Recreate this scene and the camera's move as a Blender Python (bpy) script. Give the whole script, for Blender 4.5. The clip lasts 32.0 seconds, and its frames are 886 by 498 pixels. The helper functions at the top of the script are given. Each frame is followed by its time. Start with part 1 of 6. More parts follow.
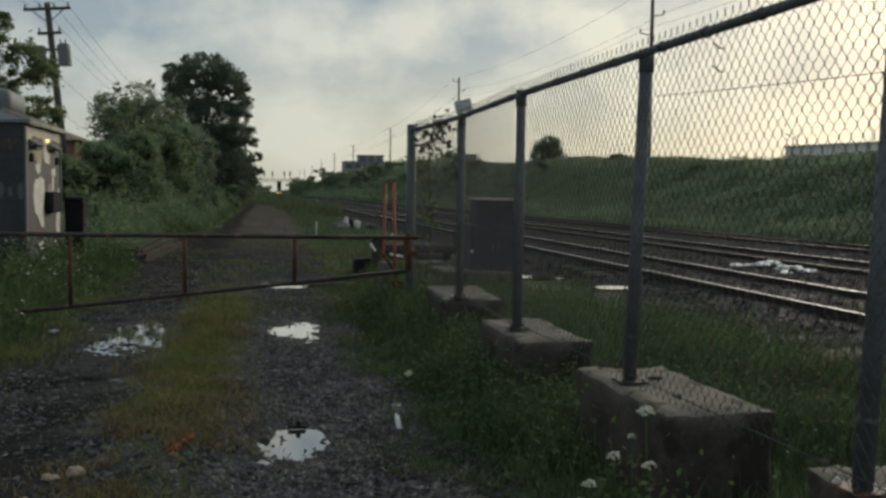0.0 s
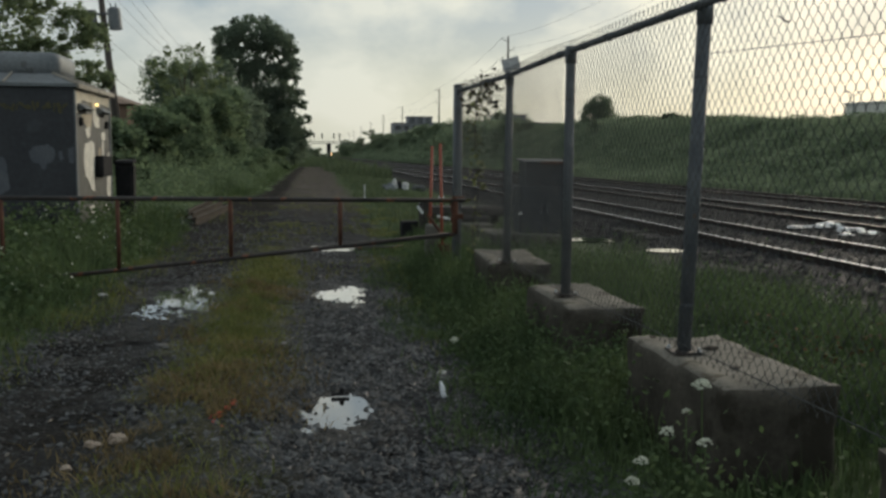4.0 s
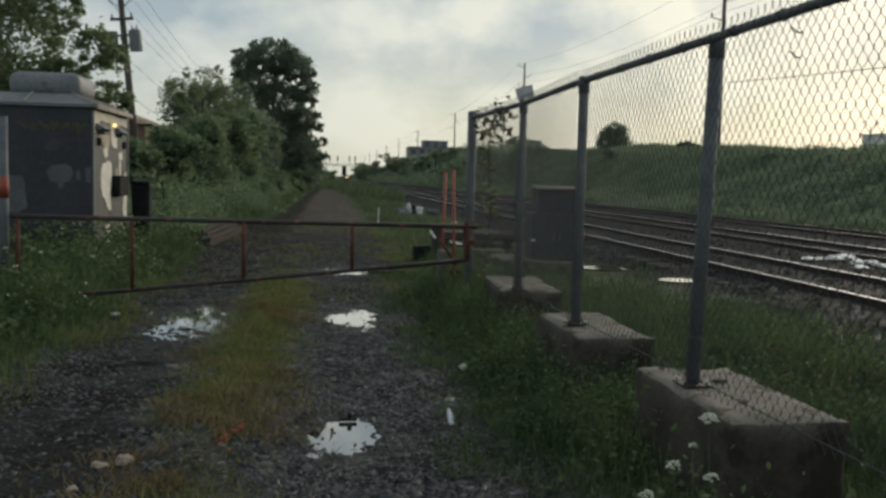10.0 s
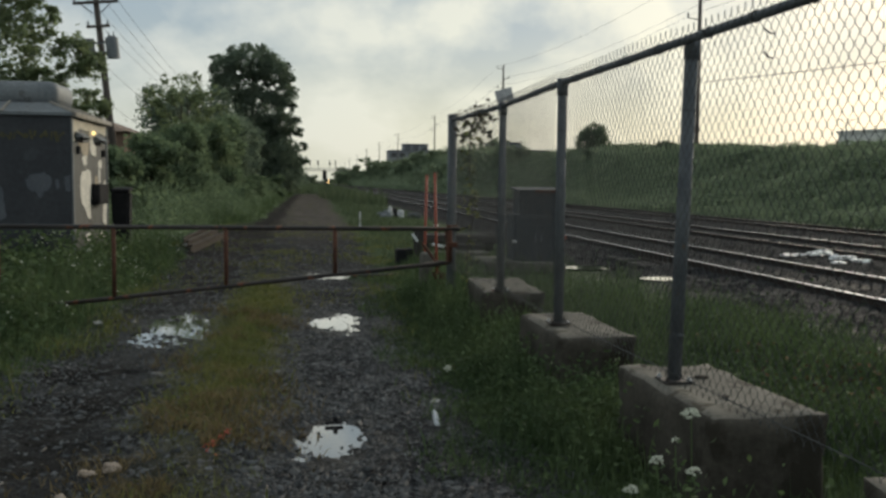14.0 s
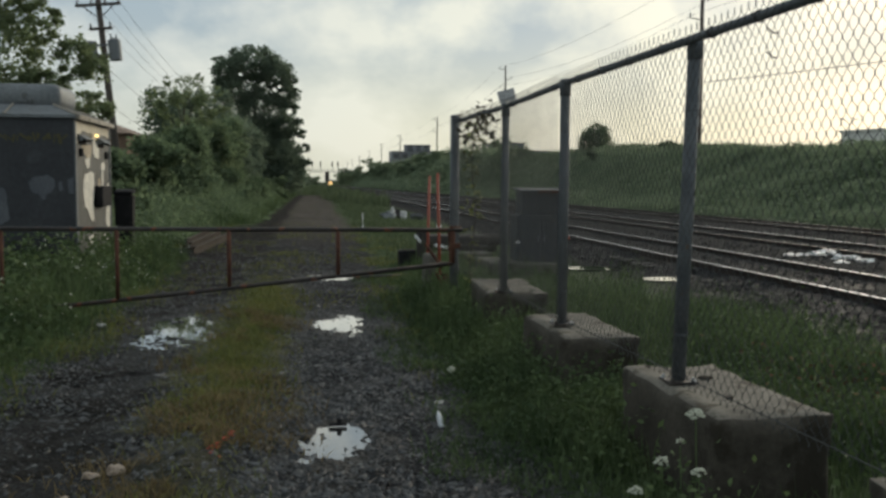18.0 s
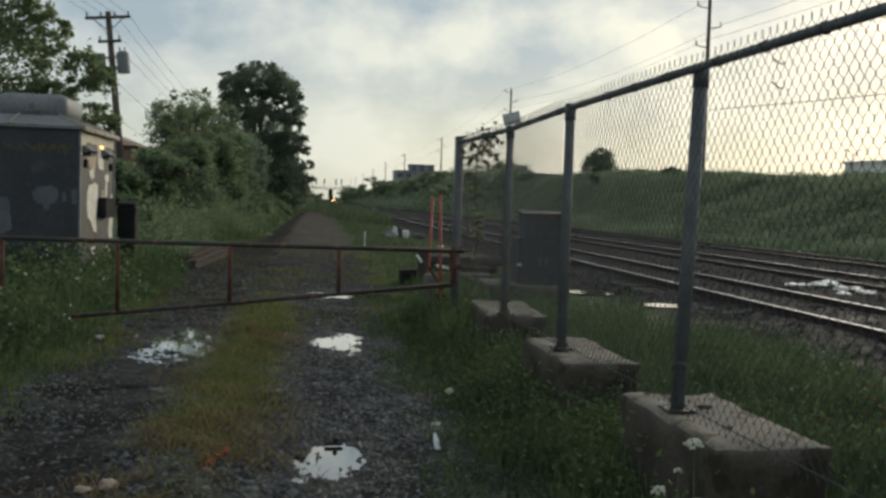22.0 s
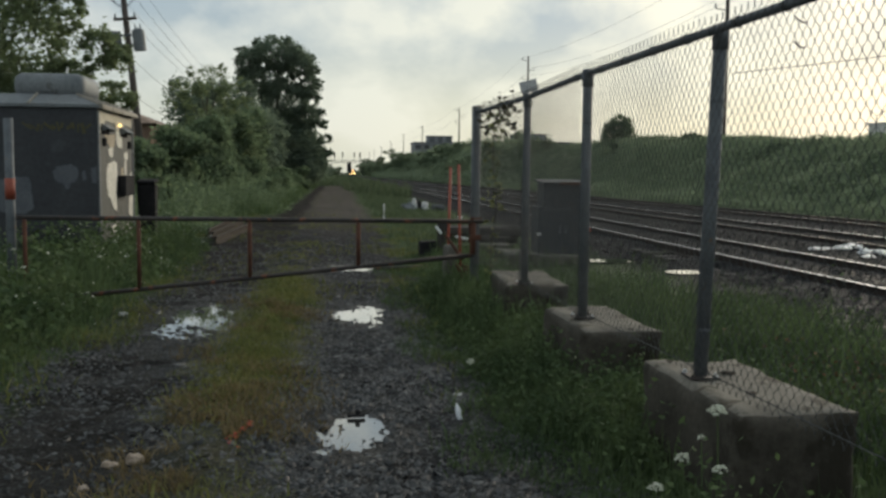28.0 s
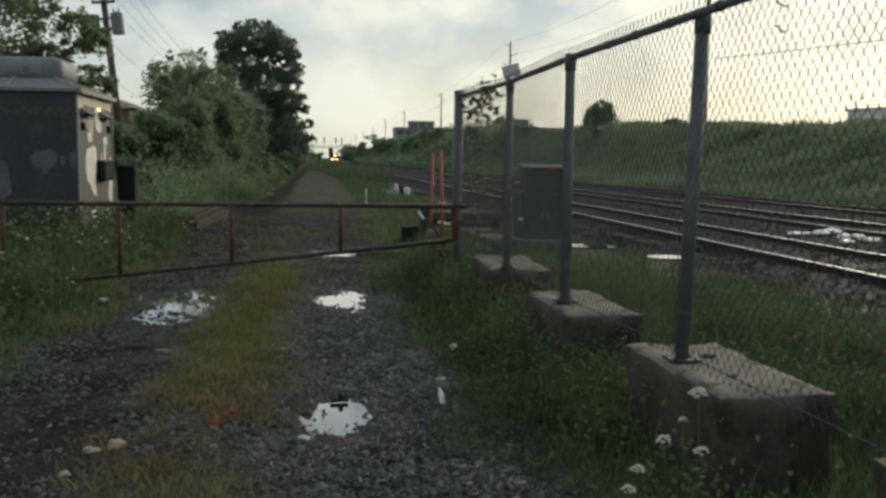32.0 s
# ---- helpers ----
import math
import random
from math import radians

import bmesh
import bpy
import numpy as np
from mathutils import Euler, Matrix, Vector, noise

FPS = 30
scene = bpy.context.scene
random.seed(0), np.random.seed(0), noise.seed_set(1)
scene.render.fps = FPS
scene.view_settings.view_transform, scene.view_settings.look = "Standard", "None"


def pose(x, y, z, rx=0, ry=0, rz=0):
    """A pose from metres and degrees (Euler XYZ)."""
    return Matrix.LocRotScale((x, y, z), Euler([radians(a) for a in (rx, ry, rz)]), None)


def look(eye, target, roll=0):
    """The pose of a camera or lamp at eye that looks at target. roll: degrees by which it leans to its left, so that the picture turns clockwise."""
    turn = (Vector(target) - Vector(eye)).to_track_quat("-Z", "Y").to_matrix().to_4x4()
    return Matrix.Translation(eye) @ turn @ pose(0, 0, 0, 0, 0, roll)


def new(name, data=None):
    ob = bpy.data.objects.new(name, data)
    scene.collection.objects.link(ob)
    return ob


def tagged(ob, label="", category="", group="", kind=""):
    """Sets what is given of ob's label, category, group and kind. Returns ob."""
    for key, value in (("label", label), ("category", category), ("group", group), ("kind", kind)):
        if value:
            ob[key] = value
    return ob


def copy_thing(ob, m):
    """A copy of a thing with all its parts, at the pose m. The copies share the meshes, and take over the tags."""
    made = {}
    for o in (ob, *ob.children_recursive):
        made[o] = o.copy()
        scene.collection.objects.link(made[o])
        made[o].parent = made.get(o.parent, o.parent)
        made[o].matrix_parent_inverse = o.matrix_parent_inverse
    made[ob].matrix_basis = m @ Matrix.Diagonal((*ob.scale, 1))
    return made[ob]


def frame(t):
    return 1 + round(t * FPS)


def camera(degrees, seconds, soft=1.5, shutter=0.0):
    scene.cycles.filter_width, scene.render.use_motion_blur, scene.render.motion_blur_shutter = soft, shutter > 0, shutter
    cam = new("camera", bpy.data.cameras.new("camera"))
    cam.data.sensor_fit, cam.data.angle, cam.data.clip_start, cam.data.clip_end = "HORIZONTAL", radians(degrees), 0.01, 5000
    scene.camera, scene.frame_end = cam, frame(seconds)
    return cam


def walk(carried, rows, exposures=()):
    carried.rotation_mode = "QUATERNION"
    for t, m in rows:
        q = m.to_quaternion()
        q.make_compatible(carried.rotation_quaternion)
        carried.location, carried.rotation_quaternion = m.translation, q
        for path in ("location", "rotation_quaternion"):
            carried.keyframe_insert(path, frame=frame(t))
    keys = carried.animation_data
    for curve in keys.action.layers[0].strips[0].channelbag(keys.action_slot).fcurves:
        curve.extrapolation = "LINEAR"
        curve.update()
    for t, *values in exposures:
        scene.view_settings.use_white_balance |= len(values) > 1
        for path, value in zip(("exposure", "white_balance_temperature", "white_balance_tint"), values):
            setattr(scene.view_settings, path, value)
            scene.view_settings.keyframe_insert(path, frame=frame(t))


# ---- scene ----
cam = camera(52.9, 32.0, soft=2.9)
PATH = [
    (0, (-0.066, -0.13, 1.575), (0.323, 1.828, 1.455), 0.8),
    (0.5, (-0.047, -0.137, 1.571), (0.35, 1.82, 1.454), 0.5),
    (1, (0.003, -0.164, 1.574), (0.416, 1.788, 1.432), 0.8),
    (1.5, (-0.006, -0.149, 1.578), (0.41, 1.801, 1.416), 1.5),
    (2, (-0.086, -0.03, 1.578), (0.329, 1.922, 1.444), 1.6),
    (2.5, (-0.109, 0.031, 1.589), (0.27, 1.99, 1.448), 0.9),
    (3, (-0.039, 0.062, 1.579), (0.252, 2.033, 1.397), 0.5),
    (3.5, (-0.005, 0.059, 1.577), (0.283, 2.027, 1.369), 0.4),
    (5.5, (-0.025, 0.031, 1.599), (0.215, 2.007, 1.406), 0.8),
    (6, (-0.028, 0.033, 1.601), (0.244, 2.006, 1.416), 0.8),
    (6.5, (-0.026, 0.039, 1.601), (0.269, 2.008, 1.413), 0.8),
    (7, (-0.026, 0.043, 1.599), (0.272, 2.011, 1.402), 1.0),
    (7.5, (-0.034, 0.037, 1.598), (0.264, 2.004, 1.393), 1.3),
    (8, (-0.031, 0.033, 1.596), (0.278, 1.998, 1.385), 1.2),
    (8.5, (-0.025, 0.045, 1.598), (0.297, 2.009, 1.399), 1.3),
    (9, (-0.011, 0.05, 1.602), (0.305, 2.016, 1.42), 1.4),
    (9.5, (0.001, 0.046, 1.605), (0.277, 2.02, 1.44), 1.4),
    (10, (0.01, 0.034, 1.601), (0.26, 2.013, 1.447), 1.4),
    (10.5, (0.008, 0.02, 1.602), (0.244, 2.0, 1.447), 1.3),
    (11, (0.007, 0.015, 1.602), (0.247, 1.995, 1.441), 0.9),
    (11.5, (0.004, 0.014, 1.6), (0.25, 1.993, 1.439), 0.7),
    (12, (0.003, 0.009, 1.601), (0.261, 1.985, 1.441), 0.7),
    (12.5, (-0.002, -0.004, 1.601), (0.26, 1.972, 1.441), 0.7),
    (13, (0.0, 0.0, 1.6), (0.277, 1.974, 1.436), 0.4),
    (13.5, (0.005, 0.002, 1.599), (0.301, 1.974, 1.441), 0.3),
    (14, (-0.001, -0.01, 1.602), (0.289, 1.964, 1.455), 0.5),
    (14.5, (0.0, -0.006, 1.598), (0.281, 1.968, 1.442), 0.5),
    (16.5, (-0.003, -0.008, 1.598), (0.285, 1.965, 1.446), 0.6),
    (17, (-0.005, -0.008, 1.6), (0.283, 1.966, 1.45), 0.5),
    (17.5, (-0.007, -0.009, 1.602), (0.274, 1.966, 1.453), 0.4),
    (18, (-0.004, -0.006, 1.603), (0.28, 1.969, 1.458), 0.3),
    (18.5, (-0.001, -0.001, 1.604), (0.296, 1.971, 1.46), 0.5),
    (19, (-0.001, 0.005, 1.604), (0.306, 1.976, 1.457), 0.7),
    (19.5, (0.0, 0.006, 1.603), (0.303, 1.977, 1.458), 0.8),
    (20, (0.002, 0.012, 1.602), (0.31, 1.982, 1.452), 1.0),
    (20.5, (0.006, 0.017, 1.602), (0.318, 1.987, 1.447), 0.9),
    (21, (0.005, 0.015, 1.6), (0.313, 1.984, 1.441), 1.0),
    (21.5, (0.002, 0.011, 1.602), (0.294, 1.985, 1.461), 1.5),
    (22, (-0.001, 0.007, 1.609), (0.279, 1.984, 1.509), 1.8),
    (22.5, (-0.003, -0.001, 1.612), (0.262, 1.98, 1.526), 1.7),
    (23, (-0.004, -0.006, 1.612), (0.257, 1.975, 1.524), 1.6),
    (23.5, (-0.001, 0.001, 1.612), (0.266, 1.981, 1.518), 1.5),
    (24, (-0.002, 0.009, 1.612), (0.267, 1.988, 1.513), 1.5),
    (24.5, (0.002, 0.012, 1.61), (0.272, 1.991, 1.503), 1.5),
    (25, (0.003, 0.024, 1.606), (0.273, 2.001, 1.478), 1.6),
    (25.5, (0.006, 0.033, 1.608), (0.267, 2.011, 1.471), 1.5),
    (26, (0.008, 0.037, 1.607), (0.265, 2.015, 1.463), 1.4),
    (26.5, (0.013, 0.041, 1.604), (0.261, 2.02, 1.452), 1.2),
    (28.5, (0.009, 0.03, 1.603), (0.246, 2.009, 1.437), 0.5),
    (29, (0.003, 0.027, 1.598), (0.25, 2.005, 1.433), 0.7),
    (29.5, (0.005, 0.022, 1.603), (0.258, 2.0, 1.447), 0.6),
    (30, (0.005, 0.021, 1.602), (0.259, 1.998, 1.44), 0.5),
    (30.5, (0.009, 0.026, 1.6), (0.274, 2.001, 1.426), 0.4),
    (31, (0.011, 0.036, 1.598), (0.289, 2.008, 1.414), 0.4),
    (31.5, (0.013, 0.037, 1.597), (0.294, 2.008, 1.404), 0.4),
    (32, (0.008, 0.035, 1.596), (0.284, 2.006, 1.399), 0.6),
]
EXPOSURES = [(0.0, -0.13), (1.0, -0.2), (2.0, -0.09), (3.0, 0.05), (14.0, 0.14), (16.5, 0.2), (18.0, 0.19), (20.5, 0.19), (21.6, 0.21), (22.2, 0.15), (23.0, -0.03), (25.0, -0.06), (26.0, 0.08), (29.0, 0.24), (32.0, 0.29)]
walk(cam, [(t, look(eye, target, roll)) for t, eye, target, roll in PATH], EXPOSURES)

# ---- sky and light ----
SUN_AZ, SUN_EL = 42.0, 18.0


def make_sky():
    world = bpy.data.worlds.new("evening_sky")
    scene.world = world
    world.use_nodes = True
    nt = world.node_tree
    nt.nodes.clear()
    n, l = nt.nodes.new, nt.links.new
    sky = n("ShaderNodeTexSky")
    sky.sky_type = "NISHITA"
    sky.sun_disc = False
    sky.sun_elevation, sky.sun_rotation = radians(SUN_EL), radians(SUN_AZ)
    sky.air_density, sky.dust_density, sky.ozone_density = 1.0, 2.5, 1.0
    tc = n("ShaderNodeTexCoord")
    sep = n("ShaderNodeSeparateXYZ")
    l(tc.outputs["Generated"], sep.inputs[0])
    up = n("ShaderNodeMath")
    up.operation = "MAXIMUM"
    up.inputs[1].default_value = 0.0
    l(sep.outputs["Z"], up.inputs[0])
    up2 = n("ShaderNodeMath")
    up2.operation = "ADD"
    up2.inputs[1].default_value = 0.8
    l(up.outputs[0], up2.inputs[0])
    div = n("ShaderNodeVectorMath")
    div.operation = "DIVIDE"
    l(tc.outputs["Generated"], div.inputs[0])
    l(up2.outputs[0], div.inputs[1])
    noi = n("ShaderNodeTexNoise")
    noi.inputs["Scale"].default_value = 7.0
    noi.inputs["Detail"].default_value = 5.0
    noi.inputs["Roughness"].default_value = 0.52
    noi.inputs["Distortion"].default_value = 0.1
    mp = n("ShaderNodeMapping")
    mp.inputs["Location"].default_value = (2.3, 1.1, 0.4)
    l(div.outputs[0], mp.inputs[0])
    l(mp.outputs[0], noi.inputs["Vector"])
    ramp = n("ShaderNodeValToRGB")
    ramp.color_ramp.elements[0].position, ramp.color_ramp.elements[1].position = 0.40, 0.62
    l(noi.outputs["Fac"], ramp.inputs[0])
    # an even cloud veil over the clear sky: cream near the horizon, blue-grey gaps higher up
    def blend(fac, a, b, mode="MIX"):
        x = n("ShaderNodeMix")
        x.data_type, x.blend_type = "RGBA", mode
        for sock, v in ((x.inputs["Factor"], fac), (x.inputs[6], a), (x.inputs[7], b)):
            if isinstance(v, (int, float)):
                sock.default_value = v
            elif isinstance(v, tuple):
                sock.default_value = (*v, 1)
            else:
                l(v, sock)
        return x.outputs[2]

    low = n("ShaderNodeMapRange")
    low.interpolation_type = "SMOOTHSTEP"
    low.inputs["From Min"].default_value, low.inputs["From Max"].default_value = 0.035, 0.19
    l(sep.outputs["Z"], low.inputs["Value"])
    # the veil warms towards the sun
    toward = n("ShaderNodeVectorMath")
    toward.operation = "DOT_PRODUCT"
    toward.inputs[1].default_value = (math.sin(radians(SUN_AZ)), math.cos(radians(SUN_AZ)), 0.0)
    l(tc.outputs["Generated"], toward.inputs[0])
    warm = n("ShaderNodeMapRange")
    warm.interpolation_type = "SMOOTHSTEP"
    warm.inputs["From Min"].default_value, warm.inputs["From Max"].default_value = 0.35, 0.98
    l(toward.outputs["Value"], warm.inputs["Value"])
    gaps = blend(low.outputs[0], blend(warm.outputs[0], HORIZON_COOL, HORIZON_VEIL), GAP_BLUE)
    veil = blend(ramp.outputs[0], gaps, blend(warm.outputs[0], CLOUD_COOL, CLOUD_CREAM))
    clear = blend(1.0, sky.outputs[0], (SKY_STRENGTH,) * 3, "MULTIPLY")
    total = blend(1.0, veil, clear, "ADD")
    bg = n("ShaderNodeBackground")
    bg.inputs["Strength"].default_value = 1.0
    l(total, bg.inputs["Color"])
    out = n("ShaderNodeOutputWorld")
    l(bg.outputs[0], out.inputs["Surface"])


SKY_STRENGTH = 0.012
HORIZON_VEIL, GAP_BLUE, CLOUD_CREAM = (0.55, 0.56, 0.45), (0.30, 0.37, 0.41), (0.66, 0.67, 0.57)
HORIZON_COOL, CLOUD_COOL = (0.47, 0.505, 0.465), (0.56, 0.585, 0.565)
make_sky()
sun = new("sun", bpy.data.lights.new("sun", "SUN"))
sun.data.energy, sun.data.angle, sun.data.color = 1.25, radians(30), (1.0, 0.88, 0.70)
az, el = radians(SUN_AZ), radians(SUN_EL)
sun.matrix_world = look((0, 0, 50), (-30 * math.sin(az) * math.cos(el), -30 * math.cos(az) * math.cos(el), 50 - 30 * math.sin(el)))


# ---- materials ----
def material(name, dark, light, scale=6.0, rough=0.8, metal=0.0, bump=0.3, fine=9.0, depth=0.01, third=None, third_at=0.62, third_scale=1.5,
             random_amount=0.0, island=0.0, island_top=1.0, spec=0.5, through_light=0.0, stretch=(1, 1, 1)):
    """Two tones over coarse noise, a fine grain with relief, and an optional third tone in patches of their own shape."""
    m = bpy.data.materials.new(name)
    m.use_nodes = True
    nt = m.node_tree
    n, l = nt.nodes.new, nt.links.new
    bsdf = nt.nodes["Principled BSDF"]
    bsdf.inputs["Roughness"].default_value = rough
    bsdf.inputs["Metallic"].default_value = metal
    bsdf.inputs["Specular IOR Level"].default_value = spec
    tc = n("ShaderNodeTexCoord")
    mp = n("ShaderNodeMapping")
    mp.inputs["Scale"].default_value = stretch
    l(tc.outputs["Object"], mp.inputs[0])

    def noise_at(s, detail=4.0):
        t = n("ShaderNodeTexNoise")
        t.inputs["Scale"].default_value = s
        t.inputs["Detail"].default_value = detail
        t.inputs["Roughness"].default_value = 0.6
        l(mp.outputs[0], t.inputs["Vector"])
        return t.outputs["Fac"]

    def blend(fac, a, b, mode="MIX"):
        x = n("ShaderNodeMix")
        x.data_type, x.blend_type = "RGBA", mode
        for sock, value in ((x.inputs["Factor"], fac), (x.inputs[6], a), (x.inputs[7], b)):
            if isinstance(value, (int, float)):
                sock.default_value = value
            elif isinstance(value, tuple):
                sock.default_value = (*value, 1)
            else:
                l(value, sock)
        return x.outputs[2]

    def steps(fac, lo, hi):
        r = n("ShaderNodeMapRange")
        r.inputs["From Min"].default_value, r.inputs["From Max"].default_value = lo, hi
        l(fac, r.inputs["Value"])
        return r.outputs[0]

    coarse, grain = noise_at(scale), noise_at(scale * fine, 6.0)
    col = blend(steps(coarse, 0.3, 0.7), dark, light)
    col = blend(0.5, col, blend(steps(grain, 0.25, 0.75), (0.45, 0.45, 0.45), (1.5, 1.5, 1.5)), "MULTIPLY")
    if third:
        col = blend(steps(noise_at(third_scale, 5.0), third_at - 0.02, third_at + 0.03), col, third)
    if random_amount:
        oi = n("ShaderNodeObjectInfo")
        col = blend(random_amount, col, blend(oi.outputs["Random"], (0.4, 0.4, 0.4), (1.7, 1.7, 1.7)), "MULTIPLY")
    if island:
        ge = n("ShaderNodeNewGeometry")
        col = blend(island, col, blend(ge.outputs["Random Per Island"], (0.5, 0.53, 0.55), (1.55 * island_top, 1.48 * island_top, 1.35 * island_top)), "MULTIPLY")
    l(col, bsdf.inputs["Base Color"])
    if bump:
        b = n("ShaderNodeBump")
        b.inputs["Strength"].default_value, b.inputs["Distance"].default_value = bump, depth
        l(grain, b.inputs["Height"])
        l(b.outputs[0], bsdf.inputs["Normal"])
    if through_light:
        tr = n("ShaderNodeBsdfTranslucent")
        l(blend(1.0, col, (1.35, 1.4, 1.25), "MULTIPLY"), tr.inputs["Color"])
        ms = n("ShaderNodeMixShader")
        ms.inputs[0].default_value = through_light
        l(bsdf.outputs[0], ms.inputs[1])
        l(tr.outputs[0], ms.inputs[2])
        l(ms.outputs[0], nt.nodes["Material Output"].inputs["Surface"])
    return m


def glow(name, colour, strength):
    m = bpy.data.materials.new(name)
    m.use_nodes = True
    b = m.node_tree.nodes["Principled BSDF"]
    b.inputs["Base Color"].default_value = (*colour, 1)
    b.inputs["Emission Color"].default_value = (*colour, 1)
    b.inputs["Emission Strength"].default_value = strength
    return m


# Leaf greens are lifted, LEAF_DARK also bluer, to stand in for haze.
LEAF = material("leaf_green", (0.098, 0.138, 0.088), (0.172, 0.222, 0.142), 0.7, 0.75, bump=0, island=0.4, through_light=0.55, spec=0.2)
LEAF_OLIVE = material("leaf_olive", (0.135, 0.168, 0.100), (0.215, 0.26, 0.155), 0.7, 0.7, bump=0, island=0.4, through_light=0.55, spec=0.2)
LEAF_DARK = material("leaf_dark", (0.112, 0.148, 0.120), (0.178, 0.220, 0.172), 0.5, 0.8, bump=0, island=0.4, through_light=0.55, spec=0.2)
LEAF_FAR = material("leaf_far", (0.122, 0.162, 0.115), (0.205, 0.250, 0.178), 0.3, 0.8, bump=0, island=0.4, through_light=0.55, spec=0.2)
WEED = material("weed_green", (0.044, 0.076, 0.036), (0.118, 0.160, 0.076), 1.5, 0.75, bump=0, island=0.6, through_light=0.25, spec=0.2)
STRAW = material("short_dry_grass", (0.098, 0.128, 0.040), (0.205, 0.198, 0.078), 1.8, 0.85, bump=0, island=0.6, through_light=0.2, spec=0.2)
TANGRASS = material("dead_tan_grass", (0.11, 0.085, 0.048), (0.23, 0.18, 0.10), 3, 0.9, bump=0, island=0.6, through_light=0.2, spec=0.2)
VERGE = material("far_verge_green", (0.066, 0.092, 0.054), (0.122, 0.150, 0.092), 0.8, 0.8, bump=0, island=0.5, through_light=0.3, spec=0.2)
RUSTWEED = material("dry_dock_seed", (0.085, 0.045, 0.022), (0.16, 0.085, 0.04), 3, 0.85, bump=0, island=0.5)
BARK = material("bark", (0.05, 0.04, 0.032), (0.11, 0.09, 0.07), 5, 0.9, bump=0.6, depth=0.02, stretch=(1, 1, 0.25))
STONE = material("gravel_stone", (0.0075, 0.0085, 0.0100), (0.024, 0.0268, 0.0310), 4, 0.45, bump=0.3, island=1.0, island_top=2.4, spec=0.4)
BALLAST = material("ballast_stone", (0.0075, 0.0083, 0.0098), (0.020, 0.0216, 0.0245), 3, 0.75, bump=0.3, island=0.9, island_top=1.3, spec=0.25)
# Stained block sides are darkened and tops paled, with sky light put into colour.
CONCRETE = material("weathered_shaded_concrete", (0.040, 0.036, 0.029), (0.084, 0.076, 0.062), 3, 0.9, bump=0.6, depth=0.012, third=(0.034, 0.030, 0.023), third_at=0.54, third_scale=2.2, spec=0.2)
TOP_LIT = material("top_lit_concrete", (0.125, 0.115, 0.098), (0.215, 0.198, 0.168), 4, 0.9, bump=0.6, depth=0.012, third=(0.075, 0.066, 0.05), third_at=0.58, third_scale=5, spec=0.2)
STUB = material("grey_worn_concrete", (0.085, 0.080, 0.070), (0.15, 0.142, 0.125), 4, 0.9, bump=0.6, depth=0.012, third=(0.055, 0.05, 0.04), third_at=0.58, third_scale=5, spec=0.2)
OLDWOOD = material("greyed_rail_rust", (0.050, 0.042, 0.036), (0.090, 0.076, 0.064), 3, 0.9, 0.1, bump=0.4, stretch=(4, 0.3, 4), spec=0.1)
GALV = material("galvanised_steel", (0.080, 0.092, 0.105), (0.135, 0.148, 0.160), 7, 0.7, 0.2, bump=0.15, depth=0.003, third=(0.14, 0.10, 0.07), third_at=0.68, third_scale=9)
WIRE = material("galvanised_wire", (0.046, 0.049, 0.050), (0.082, 0.085, 0.085), 20, 0.75, 0.15, bump=0)
RUST = material("rusty_steel", (0.060, 0.025, 0.016), (0.135, 0.056, 0.032), 9, 0.85, 0.2, bump=0.5, depth=0.004)
BLACKPIPE = material("dark_painted_pipe", (0.022, 0.020, 0.020), (0.055, 0.045, 0.040), 6, 0.6, 0.2, bump=0.3, depth=0.003, third=(0.16, 0.06, 0.03), third_at=0.6, third_scale=7)
ORANGE = material("orange_plastic", (0.23, 0.050, 0.028), (0.32, 0.075, 0.042), 5, 0.6, bump=0.1)
ORANGE_PAINT = material("orange_marking_paint", (0.36, 0.055, 0.03), (0.52, 0.09, 0.045), 12, 0.8, bump=0.3)
RAIL_HEAD = material("polished_rail_head", (0.60, 0.62, 0.64), (0.78, 0.79, 0.80), 3, 0.5, 1.0, bump=0.05, stretch=(1, 0.02, 1))
RAIL_DULL = material("dull_rail_head", (0.16, 0.15, 0.14), (0.26, 0.245, 0.23), 3, 0.5, 0.8, bump=0.1, stretch=(1, 0.05, 1))
RAIL_SIDE = material("rusted_rail_web", (0.022, 0.016, 0.013), (0.045, 0.032, 0.025), 4, 0.85, 0.2, bump=0.3)
SLEEPER = material("weathered_sleeper", (0.032, 0.029, 0.027), (0.070, 0.063, 0.057), 3, 0.9, bump=0.5, random_amount=0.5, stretch=(0.3, 4, 4))
POLEWOOD = material("pole_wood", (0.050, 0.042, 0.037), (0.095, 0.08, 0.07), 4, 0.9, bump=0.4, stretch=(3, 3, 0.2))
GREYMETAL = material("grey_painted_metal", (0.12, 0.135, 0.145), (0.19, 0.205, 0.215), 2, 0.55, 0.3, bump=0.1, third=(0.11, 0.115, 0.115), third_at=0.6, third_scale=4)
DARKMETAL = material("dark_grey_paint", (0.050, 0.056, 0.062), (0.085, 0.092, 0.098), 1.2, 0.7, bump=0.1, depth=0.004)
BLACK = material("black_plastic", (0.012, 0.012, 0.013), (0.028, 0.028, 0.030), 5, 0.85, bump=0.1, spec=0.15)
SHEET = material("bright_plastic_sheet", (0.55, 0.57, 0.58), (0.80, 0.81, 0.80), 6, 0.4, bump=0.3)
WHITE = material("white_plastic_sheet", (0.36, 0.37, 0.38), (0.62, 0.62, 0.61), 6, 0.5, bump=0.2)
PAPER = material("paper_scrap", (0.36, 0.36, 0.34), (0.52, 0.52, 0.49), 8, 0.8, bump=0.2)
